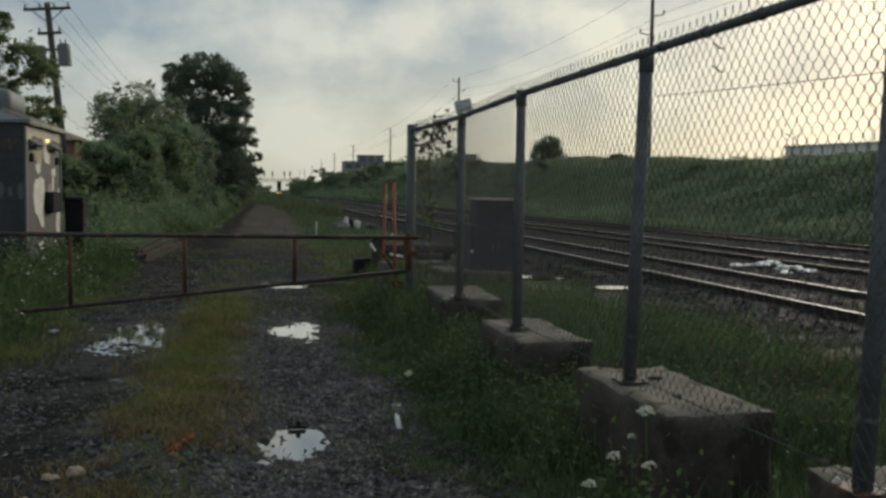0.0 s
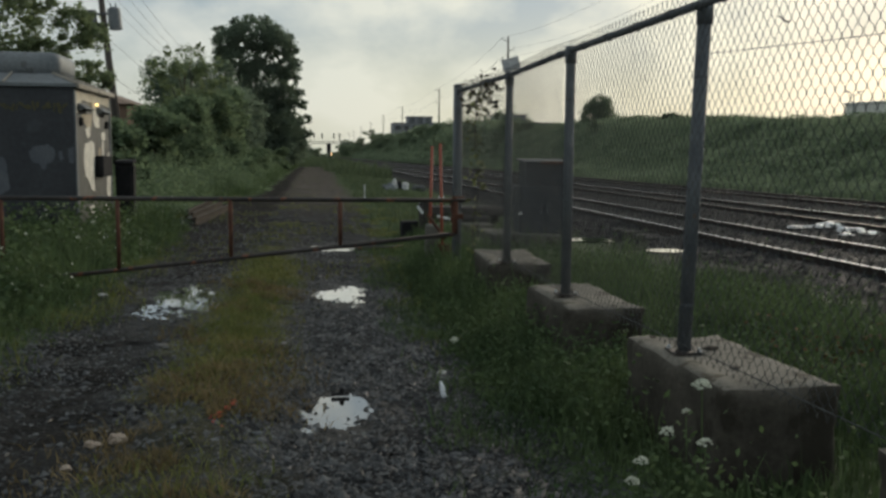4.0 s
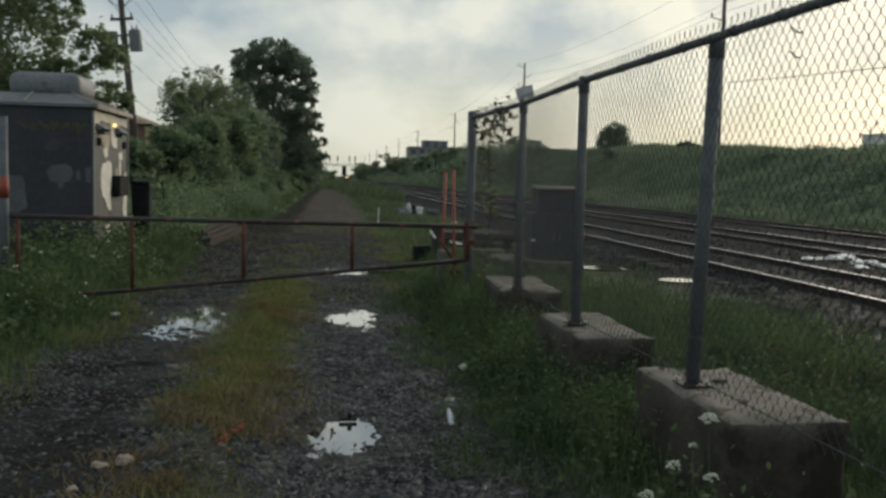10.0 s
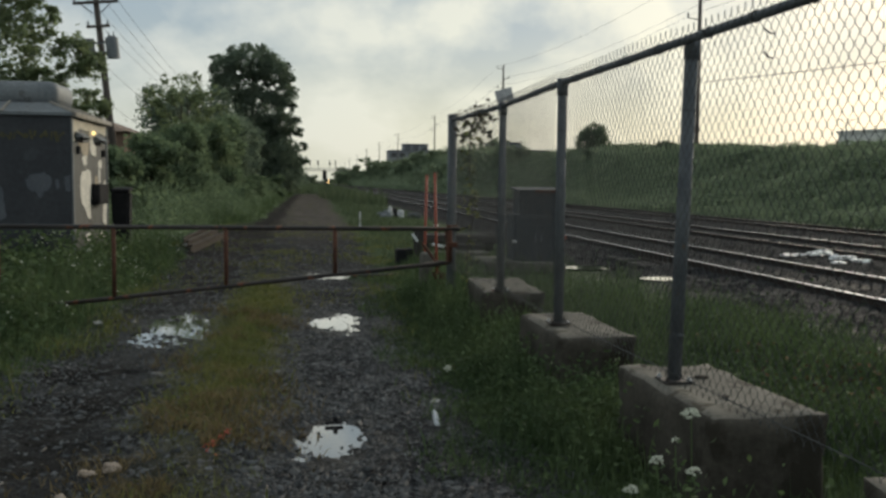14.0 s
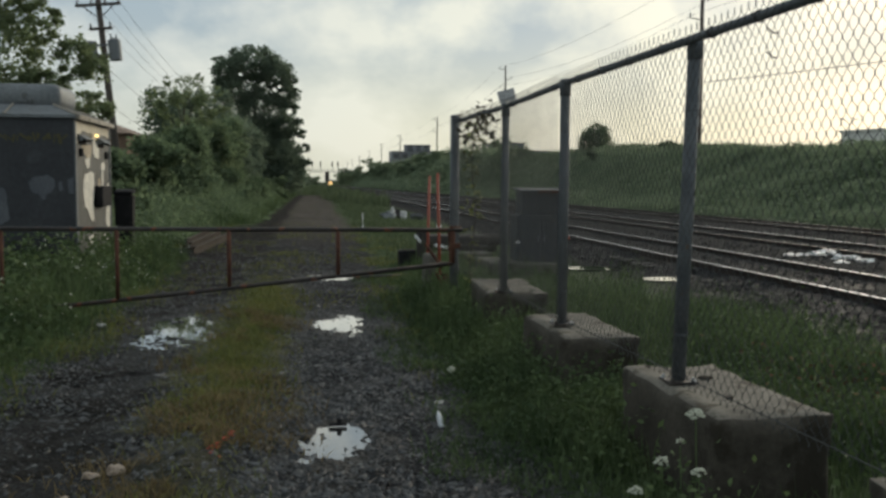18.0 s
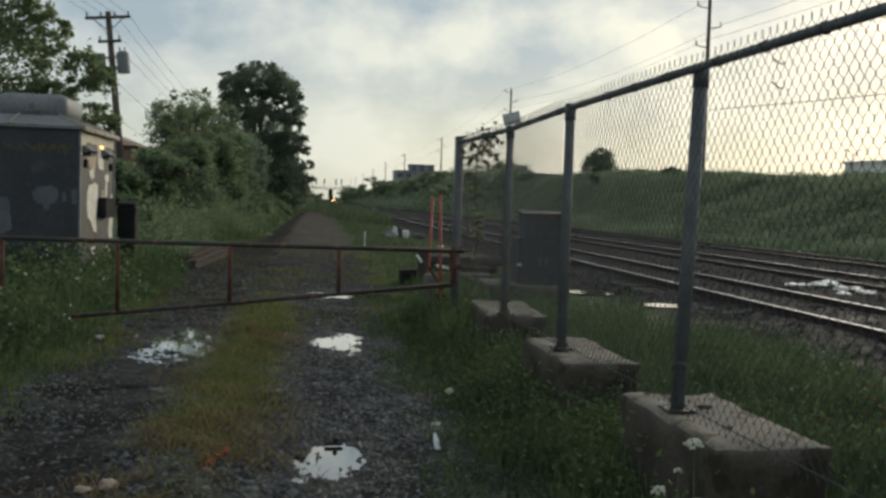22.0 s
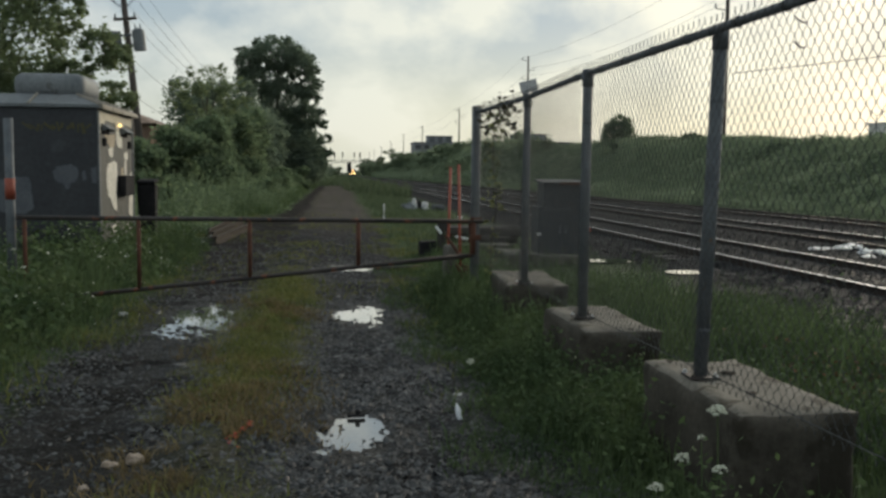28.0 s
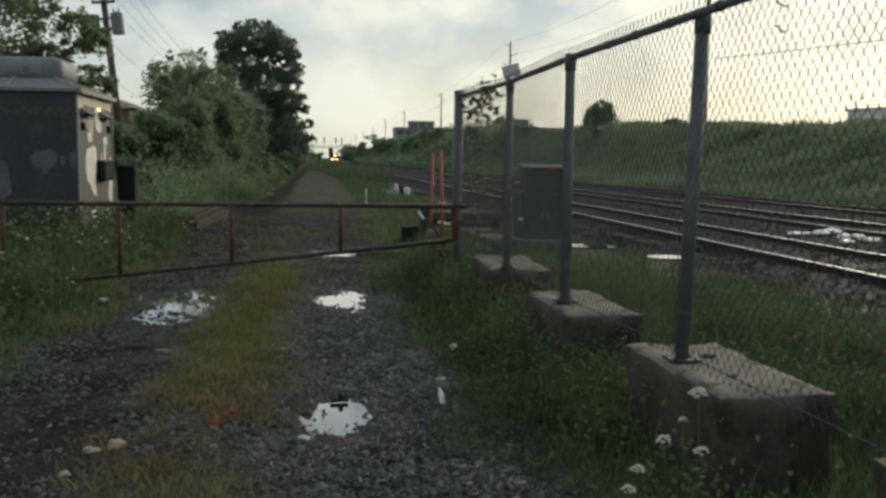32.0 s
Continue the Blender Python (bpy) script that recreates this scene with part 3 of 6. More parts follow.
def build_fence():
    fence = thing("chain_link_fence", pose(*POSTS[2], 0), "tall galvanised chain-link fence on concrete blocks beside the lane", "fence")
    ox, oy = POSTS[2]
    for i, (x, y) in enumerate(POSTS):
        x, y, lean = x - ox, y - oy, {3: 0.05, 4: 0.075}.get(i, 0.0)
        bm = fresh()
        if i == 0:
            rod(bm, (x, y, 0.0), (x, y, 2.42), 0.055, seg=18)
            bmesh.ops.create_uvsphere(bm, u_segments=18, v_segments=8, radius=0.06, matrix=pose(x, y, 2.42) @ Matrix.Diagonal((1, 1, 0.5, 1)))
        else:
            rod(bm, (x, y, 0.53), (x + lean, y, 2.33), 0.037, seg=16)
            rod(bm, (x + lean, y, 2.27), (x + lean, y, 2.395), 0.043, seg=16)
        p = part("post", bm, GALV, fence, "grey galvanised terminal post" if i == 0 else "", smooth=True)
        if i:
            bm = fresh()
            box(bm, (0.16, 0.16, 0.012), pose(x, y, 0.546), bevel=0.003)
            part("base_plate", bm, BLACKPIPE, p, "dark rusting base plate")
            for sx in (-1, 1):
                for sy in (-1, 1):
                    bm = fresh()
                    rod(bm, (x + sx * 0.06, y + sy * 0.06, 0.54), (x + sx * 0.06, y + sy * 0.06, 0.573), 0.008, seg=6)
                    rod(bm, (x + sx * 0.06, y + sy * 0.06, 0.552), (x + sx * 0.06, y + sy * 0.06, 0.562), 0.015, seg=6)
                    part("anchor_bolt", bm, WHITE if sx + sy == 0 else BLACKPIPE, p)
        for z in (0.8, 1.4, 2.0):
            bm = fresh()
            r = 0.058 if i == 0 else 0.0385
            cx = x + lean * (z - 0.53) / 1.8
            rod(bm, (cx, y, z - 0.006), (cx, y, z + 0.006), r, seg=12)
            part("tie_band", bm, GALV, p)
    rng = np.random.default_rng(5)
    for (x0, y0), (x1, y1) in zip(POSTS, POSTS[1:]):
        a, b = Vector((x0 - ox, y0 - oy, 0)), Vector((x1 - ox, y1 - oy, 0))
        bm = fresh()
        rod(bm, a + Vector((0, 0, RAIL_Z)), b + Vector((0, 0, RAIL_Z)), 0.024, seg=12)
        part("top_rail", bm, GALV, fence, smooth=True)
        # woven wires, each one a zigzag hooked into its neighbours
        length, half = (b - a).length, 0.032
        ux, uy = (b - a).x / length, (b - a).y / length
        n, rows = math.ceil(length / half) + 1, 47
        m = rows * 2
        step = np.arange(m) // 2
        zs = 0.565 + step * 0.040 + np.where(np.arange(m) % 2, 0.008, -0.008)
        V, F = [], []
        for k in range(n):
            s = (k + ((step + k) % 2)) * half + np.repeat(rng.normal(0, 0.0018, rows), 2)
            off = 0.046 + 0.004 * ((step + k) % 2) + 0.012 * np.sin(s * 1.7 + zs * 2.0)
            zz = zs + np.repeat(rng.normal(0, 0.0015, rows), 2)
            zz[-1] += 0.014
            C = np.stack([a.x + ux * s + uy * off, a.y + uy * s - ux * off, zz], 1)
            ring = [(0.0019, 0.0), (-0.0010, 0.0016), (-0.0010, -0.0016)]
            base = k * m * 3
            V.append(np.concatenate([C + np.array([ux * p - uy * q, uy * p + ux * q, 0]) for p, q in ring]))
            i = np.arange(m - 1)
            for r in range(3):
                r2 = (r + 1) % 3
                F.append(base + np.stack([r * m + i, r2 * m + i, r2 * m + i + 1, r * m + i + 1], 1))
        np_mesh("chain_link_mesh", np.concatenate(V), np.concatenate(F), WIRE, fence)["label"] = "diamond wire mesh with twisted ends above the rail"
        bm = fresh()
        rod(bm, a + Vector((-0.046, 0, 0.60)), b + Vector((-0.046, 0, 0.60)), 0.003, seg=5)
        part("tension_wire", bm, WIRE, fence)
        for t in np.linspace(0.15, 0.85, 4):
            bm = fresh()
            c = a.lerp(b, t) + Vector((0, 0, RAIL_Z))
            d = (b - a).normalized()
            rod(bm, c - d * 0.006, c + d * 0.006, 0.03, seg=10)
            part("rail_tie", bm, WIRE, fence)
    # plastic scraps caught in the mesh, drawn as dark bent curls
    for dy, z in ((-2.82, 2.29), (-2.82, 2.185)):
        bm = fresh()
        pts = [Vector((0.11 + 0.01 * math.sin(k), dy - 0.03 * k, z - 0.012 * k + 0.008 * math.cos(2.2 * k))) for k in range(4)]
        for p, q in zip(pts, pts[1:]):
            rod(bm, p, q, 0.004, seg=6)
        part("loose_wire", bm, CABLE, fence)
    bm = fresh()
    x, y = POSTS[1][0] - ox, POSTS[1][1] - oy
    box(bm, (0.17, 0.012, 0.12), pose(x + 0.01, y, 2.47, 0, -14, -20), bevel=0.002)
    rod(bm, (x, y, 2.3), (x, y, 2.5), 0.012, seg=8)
    part("sign_plate", bm, WHITE, fence, "small grey plate seen from behind")


def build_block(x, y, turn, sx=0.60, sy=1.22, sz=0.54):
    bm = fresh()
    box(bm, (sx, sy, sz), pose(0, 0, sz / 2))
    bmesh.ops.subdivide_edges(bm, edges=bm.edges[:], cuts=11, use_grid_fill=True)
    # Top faces get the paler tone, daylight from above painted in.
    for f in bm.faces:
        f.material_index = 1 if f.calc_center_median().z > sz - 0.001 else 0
    for v in bm.verts:
        c = Vector((v.co.x / sx * 2, v.co.y / sy * 2, (v.co.z - sz / 2) / sz * 2))
        corner = sorted((abs(c.x), abs(c.y), abs(c.z)))
        if corner[1] > 0.95 and c.z > -0.9:
            v.co -= Vector((v.co.x, v.co.y, v.co.z - sz / 2)).normalized() * (0.020 + 0.075 * max(0, noise.noise(v.co * 4 + Vector((x, y, 0)))) + 0.02 * abs(noise.noise(v.co * 15)))
        v.co += noise.noise_vector(v.co * 5 + Vector((x * 3, y, 0))) * 0.013 + noise.noise_vector(v.co * 17 + Vector((x, y, 3))) * 0.005
        v.co.z = max(v.co.z, 0)
    ob = part("concrete_block", bm, [CONCRETE, TOP_LIT], smooth=True)
    ob.matrix_basis = pose(x, y, float(ground_z(x, y)) - 0.06, 0, 0, turn)
    tagged(ob, "heavy weathered concrete block that carries a fence post", "concrete block", "concrete blocks under the fence")


BLOCK_TOP = 0.538
build_fence()
BLOCKS = ((2.10, 4.42, 2, 0.59, 1.25), (2.02, 6.68, 1, 0.57, 1.24), (2.01, 9.24, -3, 0.62, 1.42), (2.32, 2.38, 2, 0.60, 1.22), (2.36, 0.4, 2, 0.60, 1.22), (2.36, -1.75, 2, 0.60, 1.22))
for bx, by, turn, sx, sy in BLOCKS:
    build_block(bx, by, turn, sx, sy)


# ---- barrier gate ----
def build_gate():
    a, b = Vector((1.56, 10.05, 0)), Vector((-3.62, 10.72, 0))
    gate = thing("barrier_gate", pose(a.x, a.y, 0), "rusty swing barrier gate of dark pipe across the gravel lane", "gate")
    d = b - a
    zt = 1.083
    top = lambda t: d * t + Vector((0, 0, zt - 0.01 * t))
    low = lambda t: d * t + Vector((0, 0, 0.70 - 0.60 * t))
    bm = fresh()
    rod(bm, top(-0.02), top(1.0), 0.026, seg=12)
    part("top_pipe", bm, BLACKPIPE, gate, smooth=True)
    bm = fresh()
    rod(bm, low(0), low(1.0), 0.026, seg=12)
    part("bottom_pipe", bm, BLACKPIPE, gate, smooth=True)
    for t in (0.0, 0.252, 0.49, 0.734, 0.985):
        bm = fresh()
        rod(bm, low(t), top(t), 0.024, seg=12)
        part("upright", bm, RUST, gate, "rusty brown upright", smooth=True)
    bm = fresh()
    box(bm, (0.05, 0.04, 0.42), pose(-0.02, 0, 0.92), bevel=0.008)
    box(bm, (0.13, 0.03, 0.05), pose(0.03, 0.02, 1.10), bevel=0.006)
    box(bm, (0.12, 0.04, 0.06), pose(0.02, -0.02, 0.90), bevel=0.006)
    part("latch", bm, RUST, gate, "rust-orange latch bracket")
    post = thing("gate_post", pose(b.x - 0.07, b.y, 0), "tall grey pipe post with an orange band that hangs the gate", "post")
    bm = fresh()
    rod(bm, (0, 0, -0.1), (0, 0, 2.2), 0.05, seg=16)
    part("pipe", bm, GALV, post, smooth=True)
    bm = fresh()
    rod(bm, (0, 0, 1.28), (0, 0, 1.52), 0.055, seg=16)
    part("band", bm, ORANGE, post, "faded orange band", smooth=True)


build_gate()


# ---- equipment house ----
def peeled_material():
    """Grey paint that has flaked off bright metal in patches."""
    return material("flaking_grey_paint", (0.048, 0.052, 0.050), (0.082, 0.086, 0.080), 2.2, 0.6, 0.1, bump=0.15, third=(0.04, 0.04, 0.036), third_at=0.58, third_scale=3.0, stretch=(1, 1, 0.55))


def shape_tilt(k):
    """A small bend of a loose sheet, in degrees."""
    return 9 * math.sin(7.3 * k + 1.1)


def build_house():
    W, L, H = 2.7, 2.5, 2.64
    house = thing("equipment_house", pose(-3.86, 15.2, 0), "dark graffitied metal equipment house with flaking end wall in weeds", "equipment house")
    dark = material("dark_overpainted_wall", (0.026, 0.029, 0.035), (0.042, 0.045, 0.051), 1.5, 0.75, bump=0.1, third=(0.050, 0.055, 0.062), third_at=0.62, third_scale=1.05)
    bm = fresh()
    box(bm, (W, L, H), pose(-W / 2, L / 2, H / 2), bevel=0.01)
    for f in bm.faces:
        f.material_index = 1 if f.normal.x > 0.7 else 0
    part("body", bm, [dark, peeled_material()], house)
    bm = fresh()
    z0, z1 = H, H + 0.24
    o, i = 0.05, 0.42
    lo = [bm.verts.new(p) for p in ((-W - o, -o, z0), (o, -o, z0), (o, L + o, z0), (-W - o, L + o, z0))]
    lo2 = [bm.verts.new((v.co.x, v.co.y, z0 + 0.05)) for v in lo]
    hi = [bm.verts.new(p) for p in ((-W + i, i, z1), (-i, i, z1), (-i, L - i, z1), (-W + i, L - i, z1))]
    bm.faces.new(lo[::-1])
    bm.faces.new(hi)
    for k in range(4):
        bm.faces.new((lo[k], lo[(k + 1) % 4], lo2[(k + 1) % 4], lo2[k]))
        bm.faces.new((lo2[k], lo2[(k + 1) % 4], hi[(k + 1) % 4], hi[k]))
    part("roof", bm, GREYMETAL, house, "grey hipped sheet roof")
    worn = material("worn_tan_roof_seam", (0.20, 0.18, 0.15), (0.32, 0.29, 0.24), 6, 0.7, bump=0.2)
    seams = [((-W - o, -o), (-W + i, i)), ((o, -o), (-i, i)), ((o, L + o), (-i, L - i)), ((-W - o, L + o), (-W + i, L - i)), ((-1.05, -o), (-1.05, i)), ((-1.9, -o), (-1.9, i)), ((o, 0.85), (-i, 0.85)), ((o, 1.65), (-i, 1.65))]
    for (xa, ya), (xb, yb) in seams:
        bm = fresh()
        rod(bm, (xa, ya, z0 + 0.055), (xb, yb, z1 + 0.008), 0.022, seg=8)
        part("roof_seam", bm, worn, house, "worn tan roof seam")
    for ya, yb in ((-0.04, 0.62), (0.66, 1.30), (1.34, 2.54)):
        bm = fresh()
        box(bm, (0.05, yb - ya, 0.085), pose(0.075, (ya + yb) / 2, H + 0.02, 0, shape_tilt(ya), 0), bevel=0.01)
        part("fascia", bm, worn, house, "bent pale fascia strip")
    bm = fresh()
    box(bm, (1.16, 1.1, 0.42), pose(-0.92, 1.1, z1 + 0.16), bevel=0.19, seg=5)
    part("roof_vent", bm, GREYMETAL, house, "rounded pale roof vent", smooth=True)
    # end wall fittings: hoods, lamp, meter box, panel lines
    for y, w in ((0.45, 0.55), (1.75, 0.55)):
        bm = fresh()
        box(bm, (0.15, w, 0.025), pose(0.075, y, 2.35, 0, 32, 0), bevel=0.004)
        for s in (-1, 1):
            box(bm, (0.10, 0.012, 0.07), pose(0.05, y + s * w / 2, 2.32), bevel=0.002)
        part("vent_hood", bm, GREYMETAL, house, "sloping grey vent hood")
        bm = fresh()
        box(bm, (0.02, w - 0.10, 0.10), pose(0.012, y, 2.28), bevel=0.003)
        part("vent_opening", bm, BLACK, house)
    bm = fresh()
    box(bm, (0.14, 0.72, 0.36), pose(0.075, 1.62, 1.36), bevel=0.02)
    part("meter_box", bm, BLACK, house, "black meter box")
    bm = fresh()
    bmesh.ops.create_uvsphere(bm, u_segments=12, v_segments=8, radius=0.028, matrix=pose(0.07, 1.22, 2.42))
    part("lamp", bm, glow("warm_bulb", (1.0, 0.72, 0.25), 2.2), house, "small lit yellow lamp")
    for y in (0.02, 2.46):
        bm = fresh()
        box(bm, (0.025, 0.05, H - 0.1), pose(0.012, y, H / 2), bevel=0.004)
        part("wall_rib", bm, GREYMETAL, house)
    flake = material("bare_flaked_patch", (0.50, 0.49, 0.44), (0.70, 0.68, 0.61), 5, 0.6, 0.1, bump=0.15)
    tan = material("tan_undercoat", (0.30, 0.25, 0.18), (0.40, 0.34, 0.25), 4, 0.7, bump=0.15)
    shape = random.Random(11)

    def flaked(mat, lift, *outline):
        """A torn-edged patch on the end wall, outline in (along the wall, height)."""
        pts = []
        for (ya, za), (yb, zb) in zip(outline, outline[1:] + outline[:1]):
            for q in range(4):
                w = q / 4
                pts.append((ya + (yb - ya) * w + shape.uniform(-0.02, 0.02), za + (zb - za) * w + shape.uniform(-0.015, 0.015)))
        bm = fresh()
        bm.faces.new([bm.verts.new((lift, y, z)) for y, z in pts])
        part("flaked_patch", bm, mat, house, "patch of tan undercoat" if mat is tan else "patch of bare pale metal or of painted-in light")

    # Lit top of the end wall, painted in as a cream band.
    cream = material("cream_lit_band", (0.42, 0.38, 0.29), (0.58, 0.53, 0.42), 4, 0.7, bump=0.15)
    flaked(cream, 0.006, (0.04, 2.24), (0.04, 2.60), (2.44, 2.60), (2.44, 2.44), (1.80, 2.46), (1.62, 2.34), (1.20, 2.34), (1.15, 2.46), (0.45, 2.46), (0.30, 2.24))
    flaked(flake, 0.009, (0.48, 1.62), (0.60, 1.74), (1.00, 1.80), (1.22, 1.75), (1.23, 1.45), (1.15, 1.25), (1.18, 0.92), (1.00, 0.95), (0.80, 1.10), (0.58, 1.20), (0.48, 1.36))
    flaked(flake, 0.008, (1.20, 2.32), (1.62, 2.32), (1.66, 2.04), (1.48, 2.02), (1.27, 2.07), (1.20, 2.18))
    flaked(tan, 0.007, (0.42, 2.22), (1.15, 2.26), (1.08, 2.06), (0.88, 1.97), (0.62, 2.08))
    flaked(flake, 0.010, (0.62, 2.00), (0.98, 2.02), (0.95, 1.88), (0.80, 1.83), (0.66, 1.90))
    flaked(flake, 0.008, (1.74, 1.93), (2.03, 1.97), (2.07, 1.84), (1.78, 1.83))
    flaked(flake, 0.008, (1.78, 1.81), (1.92, 1.81), (1.92, 1.56), (1.78, 1.55))
    flaked(tan, 0.008, (1.53, 1.68), (1.70, 1.68), (1.72, 1.55), (1.53, 1.54))
    flaked(flake, 0.008, (2.16, 1.53), (2.32, 1.62), (2.42, 1.42), (2.42, 1.00), (2.36, 0.76), (2.20, 0.77), (2.06, 0.88), (2.09, 1.06), (2.16, 1.17))
    flaked(flake, 0.008, (0.80, 0.68), (1.12, 0.70), (1.15, 0.55), (0.84, 0.55))
    flaked(flake, 0.008, (1.88, 0.64), (2.13, 0.66), (2.14, 0.54), (1.92, 0.53))
    for y in (0.36, 2.16):
        bm = fresh()
        box(bm, (0.05, 0.14, 0.13), pose(0.02, y, 2.10), bevel=0.01)
        part("small_vent", bm, BLACK, house)
    # faded painted scrawl on the dark wall, unreadable
    yellow = material("faded_yellow_scrawl", (0.060, 0.056, 0.026), (0.095, 0.085, 0.034), 6, 0.8, bump=0)
    bend = random.Random(8)
    for k in range(13):
        bm = fresh()
        box(bm, (bend.uniform(0.02, 0.06), 0.006, bend.uniform(0.07, 0.19)), pose(-1.08 + 0.078 * k + bend.uniform(-0.02, 0.02), -0.005 - 0.0004 * k, 2.32 + bend.uniform(-0.03, 0.03), 0, bend.choice((-55, -14, 4, 12, 48)), 0), bevel=0.002)
        part("scrawl_stroke", bm, yellow, house)
    pale = material("pale_overpaint", (0.075, 0.083, 0.098), (0.11, 0.12, 0.135), 4, 0.8, bump=0.1)
    rng = random.Random(3)

    def overpaint(*outline):
        pts = []
        for (xa, za), (xb, zb) in zip(outline, outline[1:] + outline[:1]):
            for q in range(4):
                w = q / 4
                pts.append((xa + (xb - xa) * w + rng.uniform(-0.012, 0.012), za + (zb - za) * w + rng.uniform(-0.012, 0.012)))
        bm = fresh()
        bm.faces.new([bm.verts.new((x, -0.004, z)) for x, z in pts])
        part("paint_patch", bm, pale, house, "patch of paler grey overpaint")

    overpaint((-0.71, 1.60), (-0.63, 1.69), (-0.43, 1.72), (-0.33, 1.67), (-0.31, 1.53), (-0.37, 1.44), (-0.44, 1.41), (-0.48, 1.31), (-0.53, 1.34), (-0.56, 1.42), (-0.68, 1.44))
    overpaint((-0.26, 1.60), (-0.21, 1.61), (-0.19, 1.48), (-0.24, 1.46))
    overpaint((-0.12, 1.66), (-0.02, 1.68), (-0.02, 1.42), (-0.10, 1.43))
    overpaint((-1.60, 1.45), (-1.30, 1.52), (-1.08, 1.50), (-1.04, 1.20), (-1.02, 0.98), (-1.20, 0.90), (-1.55, 0.95))
    bm = fresh()
    box(bm, (W + 0.2, L + 0.2, 0.14), pose(-W / 2, L / 2, 0.05), bevel=0.02)
    part("plinth", bm, CONCRETE, house)


build_house()


def build_bin():
    t = thing("waste_bin", pose(-3.70, 18.2, 0.0), "black wheeled bin standing in weeds behind the equipment house", "bin")
    bm = fresh()
    g = bmesh.ops.create_cone(bm, cap_ends=True, segments=4, radius1=0.20, radius2=0.25, depth=1.35, matrix=pose(0, 0, 0.72, 0, 0, 45))
    bmesh.ops.bevel(bm, geom=bm.edges[:], offset=0.04, segments=2, affect="EDGES")
    part("body", bm, BLACK, t)
    bm = fresh()
    box(bm, (0.37, 0.40, 0.08), pose(0, 0, 1.42, 6), bevel=0.04, seg=2)
    part("lid", bm, BLACK, t)
    for s in (-1, 1):
        bm = fresh()
        rod(bm, (s * 0.16 - 0.03, 0.18, 0.10), (s * 0.16 + 0.03, 0.18, 0.10), 0.10, seg=16)
        part("wheel", bm, BLACK, t)


build_bin()


# ---- equipment cabinet behind the fence ----
def build_cabinet():
    DARKMETAL = material("dark_weathered_cabinet_paint", (0.024, 0.031, 0.038), (0.042, 0.051, 0.060), 1.2, 0.7, bump=0.1, depth=0.004, third=(0.036, 0.038, 0.038), third_at=0.6, third_scale=5)
    t = thing("equipment_cabinet", pose(3.92, 15.5, 0.02), "grey trackside equipment cabinet on a concrete pad", "cabinet")
    bm = fresh()
    box(bm, (0.86, 0.6, 0.86), pose(0, 0, 0.62), bevel=0.012)
    part("body", bm, DARKMETAL, t)
    bm = fresh()
    box(bm, (0.72, 0.55, 0.42), pose(0.03, 0, 1.26), bevel=0.012)
    part("upper_body", bm, DARKMETAL, t)
    bm = fresh()
    box(bm, (0.82, 0.66, 0.035), pose(0.03, 0, 1.49, 4), bevel=0.006)
    part("top", bm, DARKMETAL, t)
    bm = fresh()
    box(bm, (0.40, 0.012, 0.05), pose(0.12, -0.345, 1.46), bevel=0.003)
    part("label_strip", bm, RUST, t, "faded orange strip")
    for s in (-1, 1):
        bm = fresh()
        box(bm, (0.40, 0.02, 0.76), pose(s * 0.205, -0.305, 0.62), bevel=0.006)
        d = part("door", bm, DARKMETAL, t)
        bm = fresh()
        rod(bm, (s * 0.05, -0.33, 0.58), (s * 0.05, -0.33, 0.72), 0.012, seg=8)
        part("handle", bm, GALV, d)
    bm = fresh()
    rod(bm, (0.36, -0.36, 1.22), (0.32, -0.36, 1.38), 0.014, seg=8)
    part("handle", bm, WHITE, t, "pale bent handle")
    bm = fresh()
    rod(bm, (0.46, -0.30, 0.66), (0.46, -0.33, 0.66), 0.05, seg=12)
    part("reflector", bm, ORANGE, t, "red reflector")
    bm = fresh()
    box(bm, (0.07, 0.02, 0.05), pose(-0.42, -0.31, 0.58), bevel=0.004)
    part("tag_plate", bm, WHITE, t)
    bm = fresh()
    box(bm, (1.42, 1.3, 0.28), pose(-0.33, -0.05, 0.10, 0, 2, 3), bevel=0.02)
    part("pad", bm, STUB, t)
    for z in (0.2, 0.5):
        bm = fresh()
        rod(bm, (0.44, -0.2, z), (0.5, -0.2, z), 0.02, seg=8)
        part("hinge", bm, RUST, t)


build_cabinet()


# ---- stakes, stub, scrap by the gate ----
for x, y, top, lean in ((1.58, 12.6, 1.66, 1.0), (1.69, 12.0, 1.69, -1.6), (4.6, 5.69, 1.42, -6.5)):
    bm = fresh()
    rod(bm, (0, 0, -0.05), (0, 0, top), 0.02, seg=10)
    rod(bm, (0, 0, top), (0, 0, top + 0.012), 0.022, 0.014, seg=10)
    ob = part("marker_stake", bm, ORANGE, smooth=True)
    ob.matrix_basis = pose(x, y, 0.05, 0, lean, 0)
    tagged(ob, "thin bright orange marker stake standing in the verge", "stake", "orange stakes by the fence")


